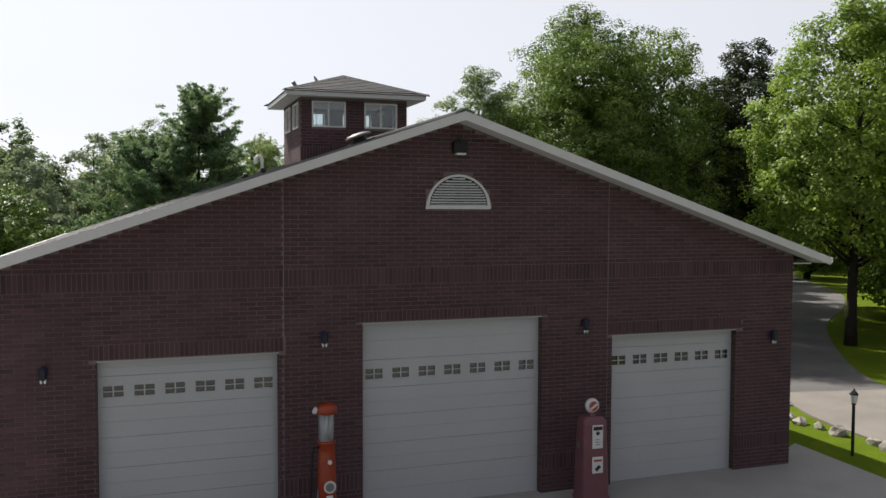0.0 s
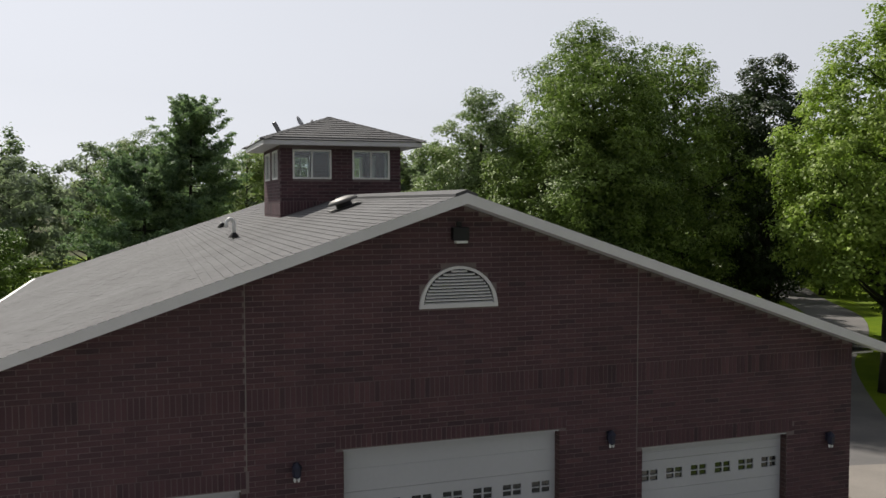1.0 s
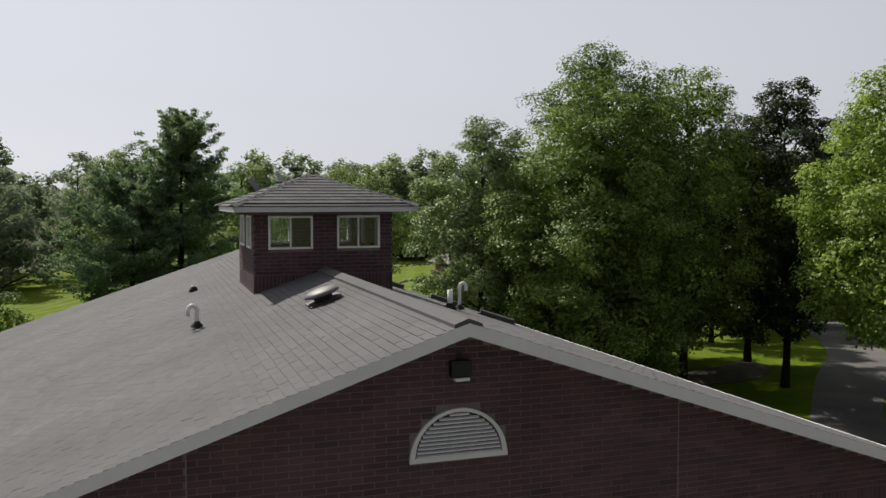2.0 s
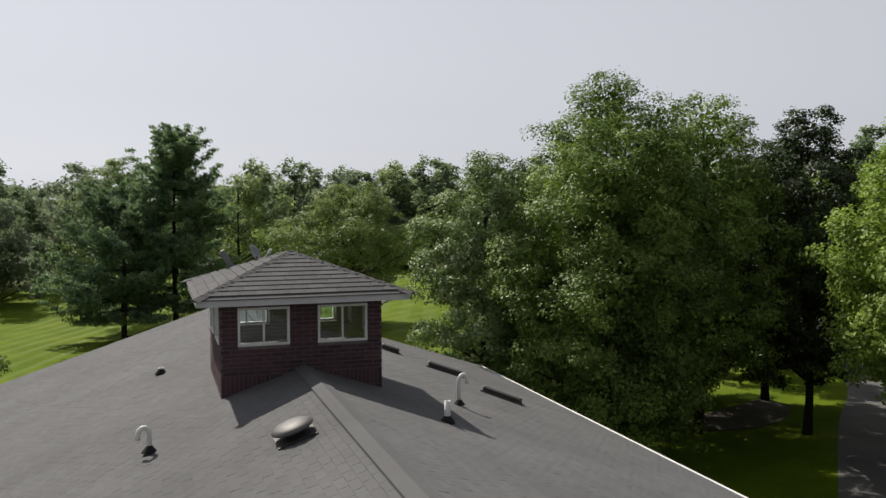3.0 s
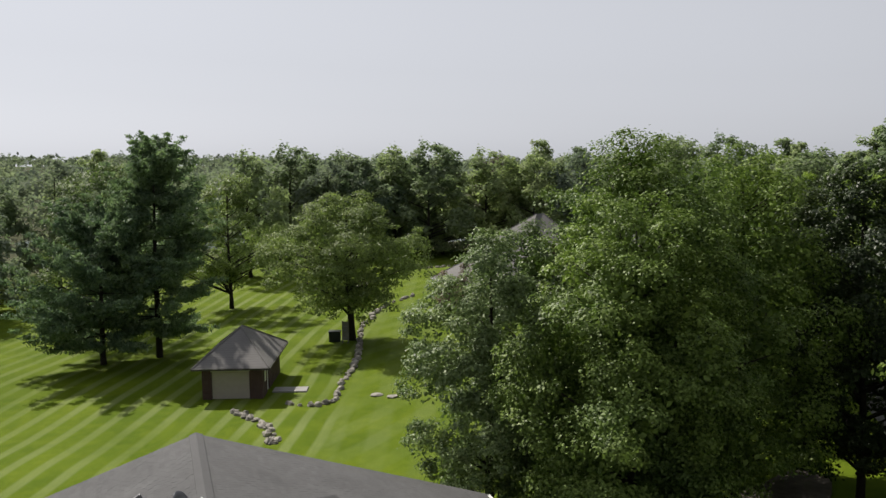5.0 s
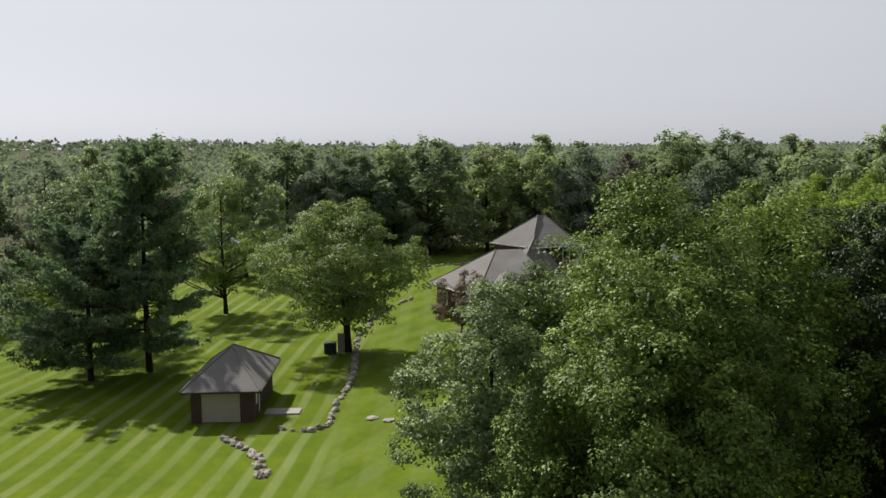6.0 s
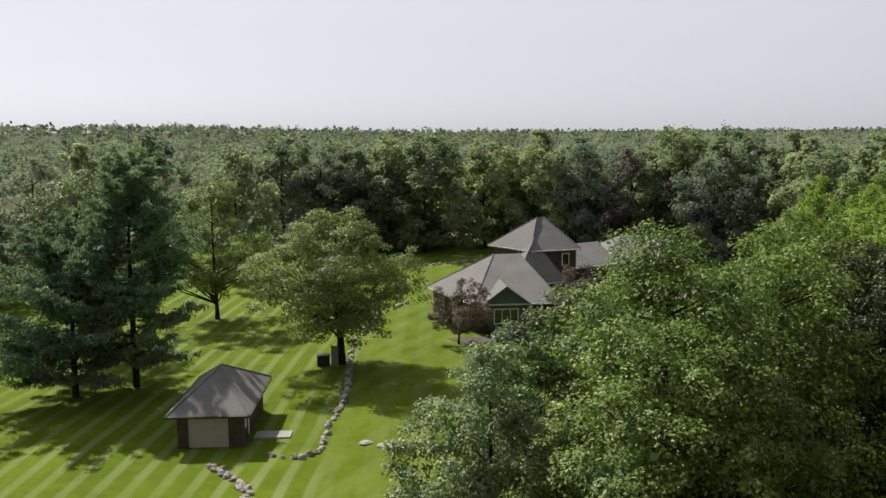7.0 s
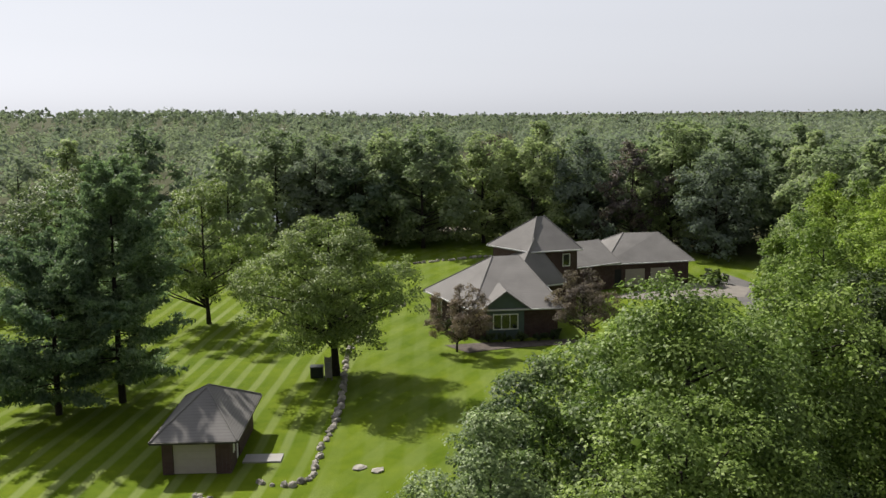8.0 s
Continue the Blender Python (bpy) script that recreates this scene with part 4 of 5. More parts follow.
def pine(seed, H, R, z0, tufts, mat, trunk=0.24, label="", group="", lean=0.0, sparse=0.0, needle=(0.38, 0.105), sweep=0.3):
    """A white pine: bare lower trunk, whorled branches that sweep up to soft plumes of needles, a rounded top."""
    rng = np.random.default_rng(seed)
    tree = empty("pine_tree", pose(0, 0, 0), label, "pine tree", group)
    bm = bmesh.new()
    pts = [(lean * t * t, 0.1 * math.sin(3 * t), -0.3 + t * (H - 0.1)) for t in np.linspace(0, 1, 10)]
    tube(pts, [trunk * (1 - 0.93 * i / 9) + 0.012 for i in range(10)], 8, bm)
    pads = []
    z = z0
    while z < H - 0.3:
        t = (z - z0) / (H - z0)
        for k in range(rng.integers(3, 7)):
            if rng.uniform() < sparse * (1 - t):
                continue
            a = rng.uniform(0, 2 * math.pi)
            wide = 0.20 + 0.82 * (1 - t) ** 0.6 if t > 0.25 else 0.72 + 0.8 * t
            reach = R * wide * rng.uniform(0.55, 1.15)
            rise = rng.uniform(-0.15, 0.20) + sweep * (0.15 + t)
            d = np.array((math.cos(a), math.sin(a), 0.0))
            base = np.array((lean * (z / H) ** 2, 0, z))
            bow = lambda q: base + d * reach * q + np.array((0, 0, reach * (rise * q * q - 0.06 * math.sin(math.pi * q))))
            tube([tuple(bow(0)), tuple(bow(0.5)), tuple(bow(1.0))], [0.05 * (1 - t) + 0.018, 0.03, 0.01], 4, bm)
            for q in np.arange(0.35, 1.06, 0.11):
                side = np.array((-d[1], d[0], 0)) * rng.normal() * 0.16 * reach * (1.2 - q)
                pads.append((bow(q) + side + rng.normal(size=3) * np.array((0.1, 0.1, 0.12)), 0.30 + 0.13 * reach * (1.2 - q)))
        z += rng.uniform(0.42, 0.8) * (1 - 0.5 * t)
    C, RB = np.array([p[0] for p in pads]), np.array([p[1] for p in pads])
    idx = rng.choice(len(C), tufts, p=RB ** 1.5 / (RB ** 1.5).sum())
    D = rng.normal(size=(tufts, 3))
    D /= np.linalg.norm(D, axis=1, keepdims=True)
    P = C[idx] + D * (RB[idx] * rng.uniform(0.15, 1.1, tufts))[:, None] * np.array((1.15, 1.15, 0.55)) + np.array((0, 0, 0.06))
    N = D * 0.6 + rng.normal(size=D.shape) * 0.7 + np.array((0, 0, 0.45))
    part("trunk", bm, BARK, tree, "", True)
    link_mesh("needles", leaf_cloud("needles", P, N, needle[0], needle[1], mat, rng), tree)
    return tree


def stand(tree, x, y, turn=0.0, s=(1, 1, 1)):
    tree.matrix_world = pose(x, y, ground_z(x, y), 0, 0, turn) @ Matrix.Diagonal((*s, 1))


def again(tree, x, y, turn, s):
    """A copy of a tree elsewhere."""
    keep = tuple(tree.scale)
    tree.scale = s
    c = copy_thing(tree, pose(x, y, ground_z(x, y), 0, 0, turn))
    tree.scale = keep
    return c


# the clump to the east of the garage
EAST = "trees beside the garage"
stand(broadleaf(61, 12.6, 3.0, 0.4, "oval", 560, 60000, 0.118, LEAF_SILVER, 0.17, label="silvery-leaved tree with low branches behind the garage", group=EAST, rough=0.4), 9.9, 24.3, 20)
stand(broadleaf(12, 12.8, 3.3, 1.0, "oval", 360, 32000, 0.135, LEAF_OAK, 0.17, label="grey-green tree with small leaves behind the garage", group=EAST, rough=0.4), 13.6, 28.8, 80)
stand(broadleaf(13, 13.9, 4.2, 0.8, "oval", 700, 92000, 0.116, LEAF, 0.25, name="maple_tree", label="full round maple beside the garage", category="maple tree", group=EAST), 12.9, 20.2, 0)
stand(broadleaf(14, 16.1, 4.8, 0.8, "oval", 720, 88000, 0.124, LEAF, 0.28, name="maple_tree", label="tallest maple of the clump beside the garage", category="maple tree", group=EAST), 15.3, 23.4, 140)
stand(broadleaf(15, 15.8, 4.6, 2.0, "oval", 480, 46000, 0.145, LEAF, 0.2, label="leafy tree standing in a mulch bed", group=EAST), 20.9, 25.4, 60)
dark = broadleaf(16, 15.4, 3.4, 2.4, "column", 400, 36000, 0.16, LEAF_DARK, 0.18, name="maple_tree", label="slim dark-leaved maple beside the garage", category="maple tree", group=EAST)
stand(dark, 25.3, 23.8, 0)
again(dark, 28.2, 30.0, 120, (1.15, 1.15, 0.95))
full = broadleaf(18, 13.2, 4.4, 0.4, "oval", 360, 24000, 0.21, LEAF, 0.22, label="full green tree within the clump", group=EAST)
stand(full, 18.2, 31.5, 0, (1, 1, 1.04))
for x, y, a, k in ((24.0, 33.5, 50, 0.92), (31.5, 38.0, 210, 0.80), (36.5, 42.5, 290, 0.88)):
    again(full, x, y, a, (k, k, k))
bright = broadleaf(17, 15.2, 4.5, 3.4, "oval", 520, 56000, 0.155, LEAF_LIGHT, 0.22, name="maple_tree", label="bright green maple beside the driveway", category="maple tree", group="trees beside the driveway")
stand(bright, 22.4, 13.2, 0)
roadside = broadleaf(19, 14.4, 4.4, 0.5, "oval", 330, 15000, 0.27, LEAF_LIGHT, 0.22, name="maple_tree", label="bright green maple along the driveway", category="maple tree", group="trees beside the driveway", rough=0.4)
stand(roadside, 62.0, 62.0)
gloomy = broadleaf(20, 12.5, 4.4, 0.6, "oval", 280, 14000, 0.26, LEAF_DARK, 0.2, label="dark leafy tree across the driveway", group="trees beside the driveway")
stand(gloomy, 29.5, 12.0)
for x, y, a, s in ((35.0, 16.0, 50, (1.1, 1.1, 1.0)), (42.0, 22.0, 170, (1.1, 1.1, 1.05)), (27.0, 6.0, 250, (0.9, 0.9, 0.9))):
    again(gloomy, x, y, a, s)
for x, y, a, s in ((31.5, 18.0, 90, (1.1, 1.1, 1.0)), (37.5, 23.0, 200, (1.15, 1.15, 1.02)), (49.5, 46.0, 30, (1.2, 1.2, 1.0)), (45.0, 32.0, 260, (1.1, 1.1, 0.95)), (57.5, 56, 310, (1.3, 1.3, 0.98)), (40.8, 46.5, 15, (0.95, 0.95, 0.98)), (47.0, 54.5, 140, (0.9, 0.9, 0.86)), (56.5, 65.5, 75, (0.95, 0.95, 0.84)),
                   (67.0, 68.0, 200, (1.1, 1.1, 1.05)), (73.0, 80.0, 20, (1.1, 1.1, 1.0)), (68.5, 76.0, 110, (0.8, 0.8, 0.7)), (62.5, 50.0, 170, (1.15, 1.15, 1.1))):
    again(roadside, x, y, a, s)

# lawn trees to the north
stand(pine(21, 11.8, 7.6, 1.8, 60000, NEEDLE, 0.24, "broad low pine with drooping tiers on the lawn", "lawn trees", 0.3, 0.1, sweep=0.5), -5.1, 68.7, 0)
stand(pine(22, 17.3, 6.2, 2.2, 64000, NEEDLE, 0.27, "tall straight pine on the lawn", "lawn trees", 0.2, 0.15, sweep=0.35), -0.9, 70.0, 40)
stand(broadleaf(23, 16.6, 6.2, 2.2, "oval", 300, 18000, 0.24, LEAF_OAK, 0.24, label="tall leafy tree behind the pines", group="lawn trees", rough=0.45), -5.6, 86.5, 0)
stand(broadleaf(24, 15.4, 5.2, 2.2, "oval", 260, 20000, 0.24, LEAF_OAK, 0.22, name="oak_tree", label="slender oak on the far lawn", category="oak tree", group="lawn trees", rough=0.55, core=16), 6.7, 93.8, 70)
stand(broadleaf(25, 13.6, 6.3, 1.9, "round", 460, 52000, 0.185, LEAF_OAK, 0.33, name="oak_tree", label="broad spreading oak beside the stone row", category="oak tree", group="lawn trees", rough=0.4, flat=0.5, core=50), 15.1, 71.2, 0)
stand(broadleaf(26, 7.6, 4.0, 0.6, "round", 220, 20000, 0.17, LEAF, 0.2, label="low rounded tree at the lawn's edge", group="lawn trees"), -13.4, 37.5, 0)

# small trees at the house
rust = broadleaf(31, 6.4, 2.9, 1.1, "spread", 150, 9000, 0.15, LEAF_RUST, 0.1, name="crabapple_tree", label="purple-brown crab apple before the house", category="crab apple", group="crab apples", rough=0.5)
stand(rust, 26.9, 74.6, 0)
again(rust, 38.9, 73.6, 100, (1.12, 1.12, 1.1))

# leaf colours here and in the far woods carry painted distance haze
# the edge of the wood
edge_a = broadleaf(41, 17.5, 6.6, 0.3, "oval", 200, 6600, 0.58, LEAF_FAR_HAZED, 0.24, label="woodland tree at the lake shore", group="shore trees", rough=0.45, core=8)
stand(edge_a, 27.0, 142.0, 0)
edge_b = broadleaf(42, 19.0, 6.4, 0.5, "oval", 200, 6600, 0.58, LEAF_WOOD_HAZED, 0.24, label="tall woodland tree with a full crown", group="shore trees", rough=0.45, core=8)
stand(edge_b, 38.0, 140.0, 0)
edge_c = broadleaf(43, 20.0, 4.8, 0.4, "column", 190, 6600, 0.56, LEAF_WOOD_HAZED, 0.24, label="tall slim woodland tree", group="shore trees", rough=0.5, core=8)
stand(edge_c, 47.0, 141.0)
edge_d = broadleaf(44, 17.0, 5.4, 2.0, "oval", 150, 5000, 0.40, LEAF_RUST, 0.22, label="greyish brown thin-leaved tree behind the house", group="shore trees", rough=0.5, core=8)
stand(edge_d, 71.0, 119.0)
again(edge_d, 62.0, 150.0, 70, (1.1, 1.1, 1.08))
rng_edge = random.Random(5)
spots = [(33, 137), (43, 135), (53, 137), (57, 144), (50, 146), (64, 139), (60, 131), (69, 133), (75, 125), (80, 119), (72, 140), (83, 130), (86, 112), (77, 108), (91, 120), (90, 102), (84, 95), (96, 94), (80, 86),
         (88, 80), (78, 74), (96, 84), (86, 66), (76, 60), (94, 70), (70, 50), (82, 54), (62, 40), (72, 42), (54, 28), (64, 28), (76, 30), (47, 18), (58, 16), (102, 104), (100, 118), (21, 147), (30, 150), (41, 150),
         (12, 118), (-14, 116), (-22, 112), (-30, 118), (-19, 100), (-28, 96), (-38, 108), (-36, 92), (-46, 100), (-26, 80), (-40, 78), (-50, 86), (-60, 100), (-54, 118), (-24, 128), (-38, 130), (2, 140), (-8, 134),
         (66, 126), (58, 138), (47, 153), (36, 146), (86, 124), (93, 110)]
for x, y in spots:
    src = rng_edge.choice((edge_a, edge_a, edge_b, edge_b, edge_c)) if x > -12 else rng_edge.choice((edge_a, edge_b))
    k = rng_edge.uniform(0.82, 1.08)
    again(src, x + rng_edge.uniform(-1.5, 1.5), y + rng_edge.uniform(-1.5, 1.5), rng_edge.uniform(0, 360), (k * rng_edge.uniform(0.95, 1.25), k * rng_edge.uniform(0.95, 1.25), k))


def far_woods():
    """The woods out to the horizon, as one mass of leaf clumps."""
    rng = np.random.default_rng(77)
    P, N = [], []
    L = []

    def crowd(n, x0, x1, y0, y1, leaves, leaf, ok):
        for _ in range(n):
            x, y = rng.uniform(x0, x1), rng.uniform(y0, y1)
            if not ok(x, y):
                continue
            h, r = rng.uniform(12.0, 19.0) + 3.0 * noise.noise(Vector((x * 0.012, y * 0.012, 3))), rng.uniform(3.8, 8.0)
            if rng.uniform() < 0.04:
                h, r = h + rng.uniform(1, 4.0), r * 0.7
            # several round boughs make up one crown
            k = max(2, leaves // 14)
            B = rng.normal(size=(k, 3))
            B[:, 2] = np.abs(B[:, 2]) * 1.2 - 0.3
            B /= np.linalg.norm(B, axis=1, keepdims=True)
            bough = rng.integers(0, k, leaves)
            D = rng.normal(size=(leaves, 3)) + B[bough] * 0.9 + np.array((0, 0, 0.4))
            D /= np.linalg.norm(D, axis=1, keepdims=True)
            p = B[bough] * np.array((0.68 * r, 0.68 * r, 0.36 * h)) * rng.uniform(0.75, 1.1, (leaves, 1)) + D * 0.36 * r
            P.append(p + np.array((x, y, ground_z(x, y) + 0.50 * h)))
            N.append(D + rng.normal(size=D.shape) * 0.15 + np.array((0, 0, 0.3)))
            L.append(np.full(leaves, leaf))

    def dry(x, y):
        return ((x - 45) / 82.0) ** 2 + ((y - 216) / 50.0) ** 2 > 1

    crowd(330, 70, 260, 60, 220, 220, 0.95, lambda x, y: dry(x, y) and x > 88 and (x > 100 or y < 60 or y > 125))
    crowd(240, -170, -40, 60, 250, 180, 1.05, lambda x, y: dry(x, y) and x < -62 + 0.15 * (y - 60))
    crowd(140, 10, 110, 146, 180, 240, 0.85, lambda x, y: dry(x, y) and not (46 < x < 66 and y < 165))
    crowd(1000, -320, 420, 170, 420, 170, 1.1, lambda x, y: dry(x, y))
    crowd(1500, -600, 800, 420, 900, 90, 1.7, dry)
    crowd(1700, -1100, 1500, 900, 1900, 36, 3.0, dry)
    P, N, L = np.concatenate(P), np.concatenate(N), np.concatenate(L)[:, None]
    ob = link_mesh("far_woods", leaf_cloud("far_woods", P, N, L, L * 0.7, LEAF_FAR_HAZED, rng))
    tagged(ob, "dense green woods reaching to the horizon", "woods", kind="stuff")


far_woods()

# ---------------------------------------------------------------- things at the garage front


def oriented(bm, m):
    bmesh.ops.transform(bm, matrix=m, verts=bm.verts)
    return bm


def wall_lantern(x, z):
    lamp = empty("wall_lantern", pose(x, 0, z) @ Matrix.Scale(0.85, 4), "small blue-black wall lantern with pale glass on brick", "wall lamp", "wall lanterns")
    part("back_plate", box(-0.055, 0.055, -0.022, -0.008, -0.02, 0.16, 0.008), LAMP_BLUE, lamp)
    part("arm", tube([(0, -0.02, 0.12), (0, -0.07, 0.19), (0, -0.12, 0.17)], 0.012, 6), BLACK, lamp)
    part("hood", turned([(0.01, 0.20), (0.03, 0.185), (0.085, 0.12), (0.09, 0.105), (0.05, 0.10)], 10, None, (0, -0.12, 0)), LAMP_BLUE, lamp)
    part("cage", turned([(0.045, -0.085), (0.075, -0.05), (0.082, 0.10), (0.078, 0.10), (0.070, -0.045)], 6, None, (0, -0.12, 0)), LAMP_BLUE, lamp)
    for s in (-1, 1):
        part("bulb", turned([(0, -0.165), (0.024, -0.14), (0.028, -0.10), (0.018, -0.07), (0.012, -0.06)], 8, None, (s * 0.034, -0.12, 0)), LAMP_GLASS, lamp, "white bulb glass")


for x, z in ((-7.21, 2.95), (-2.55, 3.33), (2.75, 3.35), (7.36, 2.92)):
    wall_lantern(x, z)

flood = empty("security_light", pose(0.05, 0, 6.76) @ Matrix.Scale(0.8, 4), "black security light with white lens under the gable", "floodlight")
part("housing", box(-0.17, 0.17, -0.16, -0.008, 0.0, 0.26, 0.02), BLACK, flood)
part("lens", box(-0.12, 0.12, -0.20, -0.06, -0.055, -0.003, 0.012), LAMP_GLASS, flood, "white diffuser")
part("bracket", box(-0.05, 0.05, -0.03, -0.008, 0.262, 0.36, 0.005), BLACK, flood)

# visible-register fuel pump
vp = empty("visible_fuel_pump", pose(-2.62, -0.62, 0.015), "antique orange fuel pump with glass cylinder and black hose", "fuel pump", "antique pumps")
part("base_plinth", turned([(0.26, 0), (0.26, 0.06), (0.19, 0.12), (0.175, 0.16)], 20), RED, vp, "", True)
part("column", turned([(0.172, 0.16), (0.165, 0.9), (0.15, 1.4), (0.138, 1.56), (0.165, 1.58), (0.165, 1.615)], 20), ORANGE, vp, "worn orange enamelled column", True)
cyl = part("glass_cylinder", turned([(0.128, 1.62), (0.128, 2.10)], 20), sky_sheen_glass(), vp, "glass measuring cylinder with painted pale sky sheen", True)
cyl.visible_shadow = False
part("gauge_rod", turned([(0.022, 1.62), (0.022, 2.10)], 8), WHITE, vp)
for i in range(9):
    part("gauge_mark", box(0.04, 0.10, -0.006, 0.006, 1.68 + i * 0.045, 1.69 + i * 0.045), SIGN_WHITE, vp)
for a in (30, 150, 270):
    part("tie_rod", tube([(0.143 * math.cos(radians(a)), 0.143 * math.sin(radians(a)), 1.60), (0.143 * math.cos(radians(a)), 0.143 * math.sin(radians(a)), 2.11)], 0.009, 6), GREY_METAL, vp)
part("cap", turned([(0.165, 2.10), (0.185, 2.115), (0.185, 2.20), (0.15, 2.255), (0.06, 2.285), (0.02, 2.30), (0, 2.302)], 20), ORANGE, vp, "orange domed cap", True)
part("side_lamp", oriented(turned([(0.0, -0.03), (0.055, -0.02), (0.065, 0.03), (0.03, 0.05), (0, 0.052)], 12), pose(-0.20, -0.03, 2.16, 0, -65, 0)), SIGN_WHITE, vp, "white enamel side lamp", True)
disc = part("dial_plate", oriented(turned([(0.0, -0.012), (0.105, -0.012), (0.11, 0), (0.11, 0.008), (0, 0.01)], 24), pose(0.02, -0.178, 0.83, 90, 0, 0)), SIGN_WHITE, vp, "round white badge")
part("dial_face", oriented(turned([(0.0, 0), (0.075, 0), (0.075, 0.004), (0, 0.005)], 24), pose(0.02, -0.192, 0.83, 90, 0, 0)), GREY_METAL, disc)
part("label_plate", box(-0.045, 0.075, -0.192, -0.17, 0.48, 0.68, 0.006), SIGN_WHITE, vp, "white label plate")
part("boss", oriented(turned([(0.0, -0.02), (0.035, -0.015), (0.04, 0.02), (0, 0.021)], 12), pose(0.02, -0.165, 1.27, 90, 0, 0)), SIGN_WHITE, vp)
part("hose", tube([(-0.14, -0.02, 1.50), (-0.22, -0.05, 1.52), (-0.27, -0.06, 1.40), (-0.285, -0.06, 0.9), (-0.30, -0.07, 0.45), (-0.25, -0.08, 0.22), (-0.18, -0.08, 0.35), (-0.17, -0.06, 0.6)], 0.017, 8), RUBBER, vp, "black rubber hose", True)
part("nozzle", tube([(-0.17, -0.06, 0.6), (-0.165, -0.06, 0.78)], [0.022, 0.012], 8), GREY_METAL, vp)

# electric fuel pump with a globe
ep = empty("globe_fuel_pump", pose(2.62, -0.62, 0.015), "faded maroon antique fuel pump with white globe", "fuel pump", "antique pumps")


def pump_shell():
    bm = bmesh.new()
    rings = []
    for z, w, d, r in ((0, 0.30, 0.24, 0.05), (0.09, 0.30, 0.24, 0.05), (0.10, 0.285, 0.225, 0.06), (0.9, 0.265, 0.21, 0.06), (1.52, 0.245, 0.195, 0.07), (1.61, 0.225, 0.18, 0.08), (1.665, 0.17, 0.14, 0.08)):
        ring = []
        for sx, sy, a0 in ((1, 1, 0), (-1, 1, 90), (-1, -1, 180), (1, -1, 270)):
            for k in range(4):
                a = radians(a0 + 30 * k)
                ring.append(bm.verts.new((sx * (w - r) + r * math.cos(a), sy * (d - r) + r * math.sin(a), z)))
        rings.append(ring)
    for a, b in zip(rings, rings[1:]):
        for i in range(16):
            j = (i + 1) % 16
            bm.faces.new((a[i], a[j], b[j], b[i]))
    bm.faces.new(rings[-1])
    bm.faces.new(list(reversed(rings[0])))
    return bm


part("body", pump_shell(), MAROON, ep)
part("globe_neck", turned([(0.075, 1.662), (0.06, 1.69), (0.055, 1.72)], 14), MAROON, ep)
globe = part("globe", oriented(turned([(0.0, -0.07), (0.09, -0.06), (0.135, -0.045), (0.148, 0), (0.135, 0.045), (0.09, 0.06), (0, 0.07)], 24), pose(0, 0, 1.86, 90, 0, 0)), SIGN_WHITE, ep, "round white pump globe", True)
part("globe_emblem", oriented(turned([(0.0, 0), (0.095, 0), (0.095, 0.004), (0, 0.004)], 20), pose(0, -0.072, 1.86, 90, 0, 0)), SIGN_RED, globe)
part("globe_emblem_bar", oriented(box(-0.085, 0.085, -0.012, 0, -0.02, 0.02), pose(0, -0.074, 1.85, 0, -35, 0)), SIGN_WHITE, globe)
face = part("dial_panel", box(-0.10, 0.13, -0.222, -0.2, 1.06, 1.52, 0.012), SIGN_WHITE, ep, "white dial panel")
part("dial_window", box(-0.08, 0.11, -0.228, -0.223, 1.42, 1.49), SIGN_DARK, face)
part("dial_knob", oriented(turned([(0, -0.012), (0.04, -0.01), (0.04, 0), (0, 0.001)], 14), pose(0.015, -0.224, 1.36, 90, 0, 0)), SIGN_DARK, face)
for i in range(3):
    part("print_bar", box(-0.03, 0.06, -0.226, -0.2225, 1.13 + 0.05 * i, 1.145 + 0.05 * i), GREY_METAL, face)
plate = part("lower_panel", box(-0.10, 0.13, -0.232, -0.21, 0.58, 0.90, 0.008), SIGN_WHITE, ep, "white advertising plate")
part("print_shape", oriented(box(-0.06, 0.06, -0.004, 0, -0.035, 0.035), pose(0.015, -0.234, 0.68, 0, -40, 0)), SIGN_DARK, plate)
part("print_bar", box(-0.07, 0.10, -0.236, -0.2325, 0.81, 0.85), SIGN_RED, plate)
part("hose", tube([(0.27, 0, 1.3), (0.33, -0.02, 1.25), (0.345, -0.02, 0.7), (0.33, -0.02, 0.3), (0.29, 0, 0.25)], 0.016, 8), RUBBER, ep, "black rubber hose", True)
part("nozzle_holder", box(-0.30, -0.255, -0.03, 0.03, 1.05, 1.16, 0.008), GREY_METAL, ep)

post = empty("lamp_post", pose(9.75, 0.05, 0), "short black lamp post with white lantern on grass", "lamp post")
part("pole", turned([(0.05, -0.2), (0.05, 0.04), (0.038, 0.06), (0.036, 1.22), (0.05, 1.24), (0.05, 1.27)], 10), BLACK, post)
part("lantern_glass", turned([(0.055, 1.27), (0.085, 1.46)], 6), LAMP_GLASS, post, "white lantern glass")
for a in range(0, 360, 60):
    c, s = math.cos(radians(a)), math.sin(radians(a))
    part("lantern_bar", tube([(0.058 * c, 0.058 * s, 1.27), (0.089 * c, 0.089 * s, 1.46)], 0.006, 4), WHITE, post)
part("lantern_roof", turned([(0.105, 1.46), (0.095, 1.485), (0.045, 1.55), (0.02, 1.57), (0.018, 1.60), (0, 1.605)], 6), BLACK, post)

# ---------------------------------------------------------------- things on the roofs
SLOPE = math.degrees(math.atan(PITCH))


def on_roof(x, y):
    return pose(x, y, roof_top(x) + 0.012)


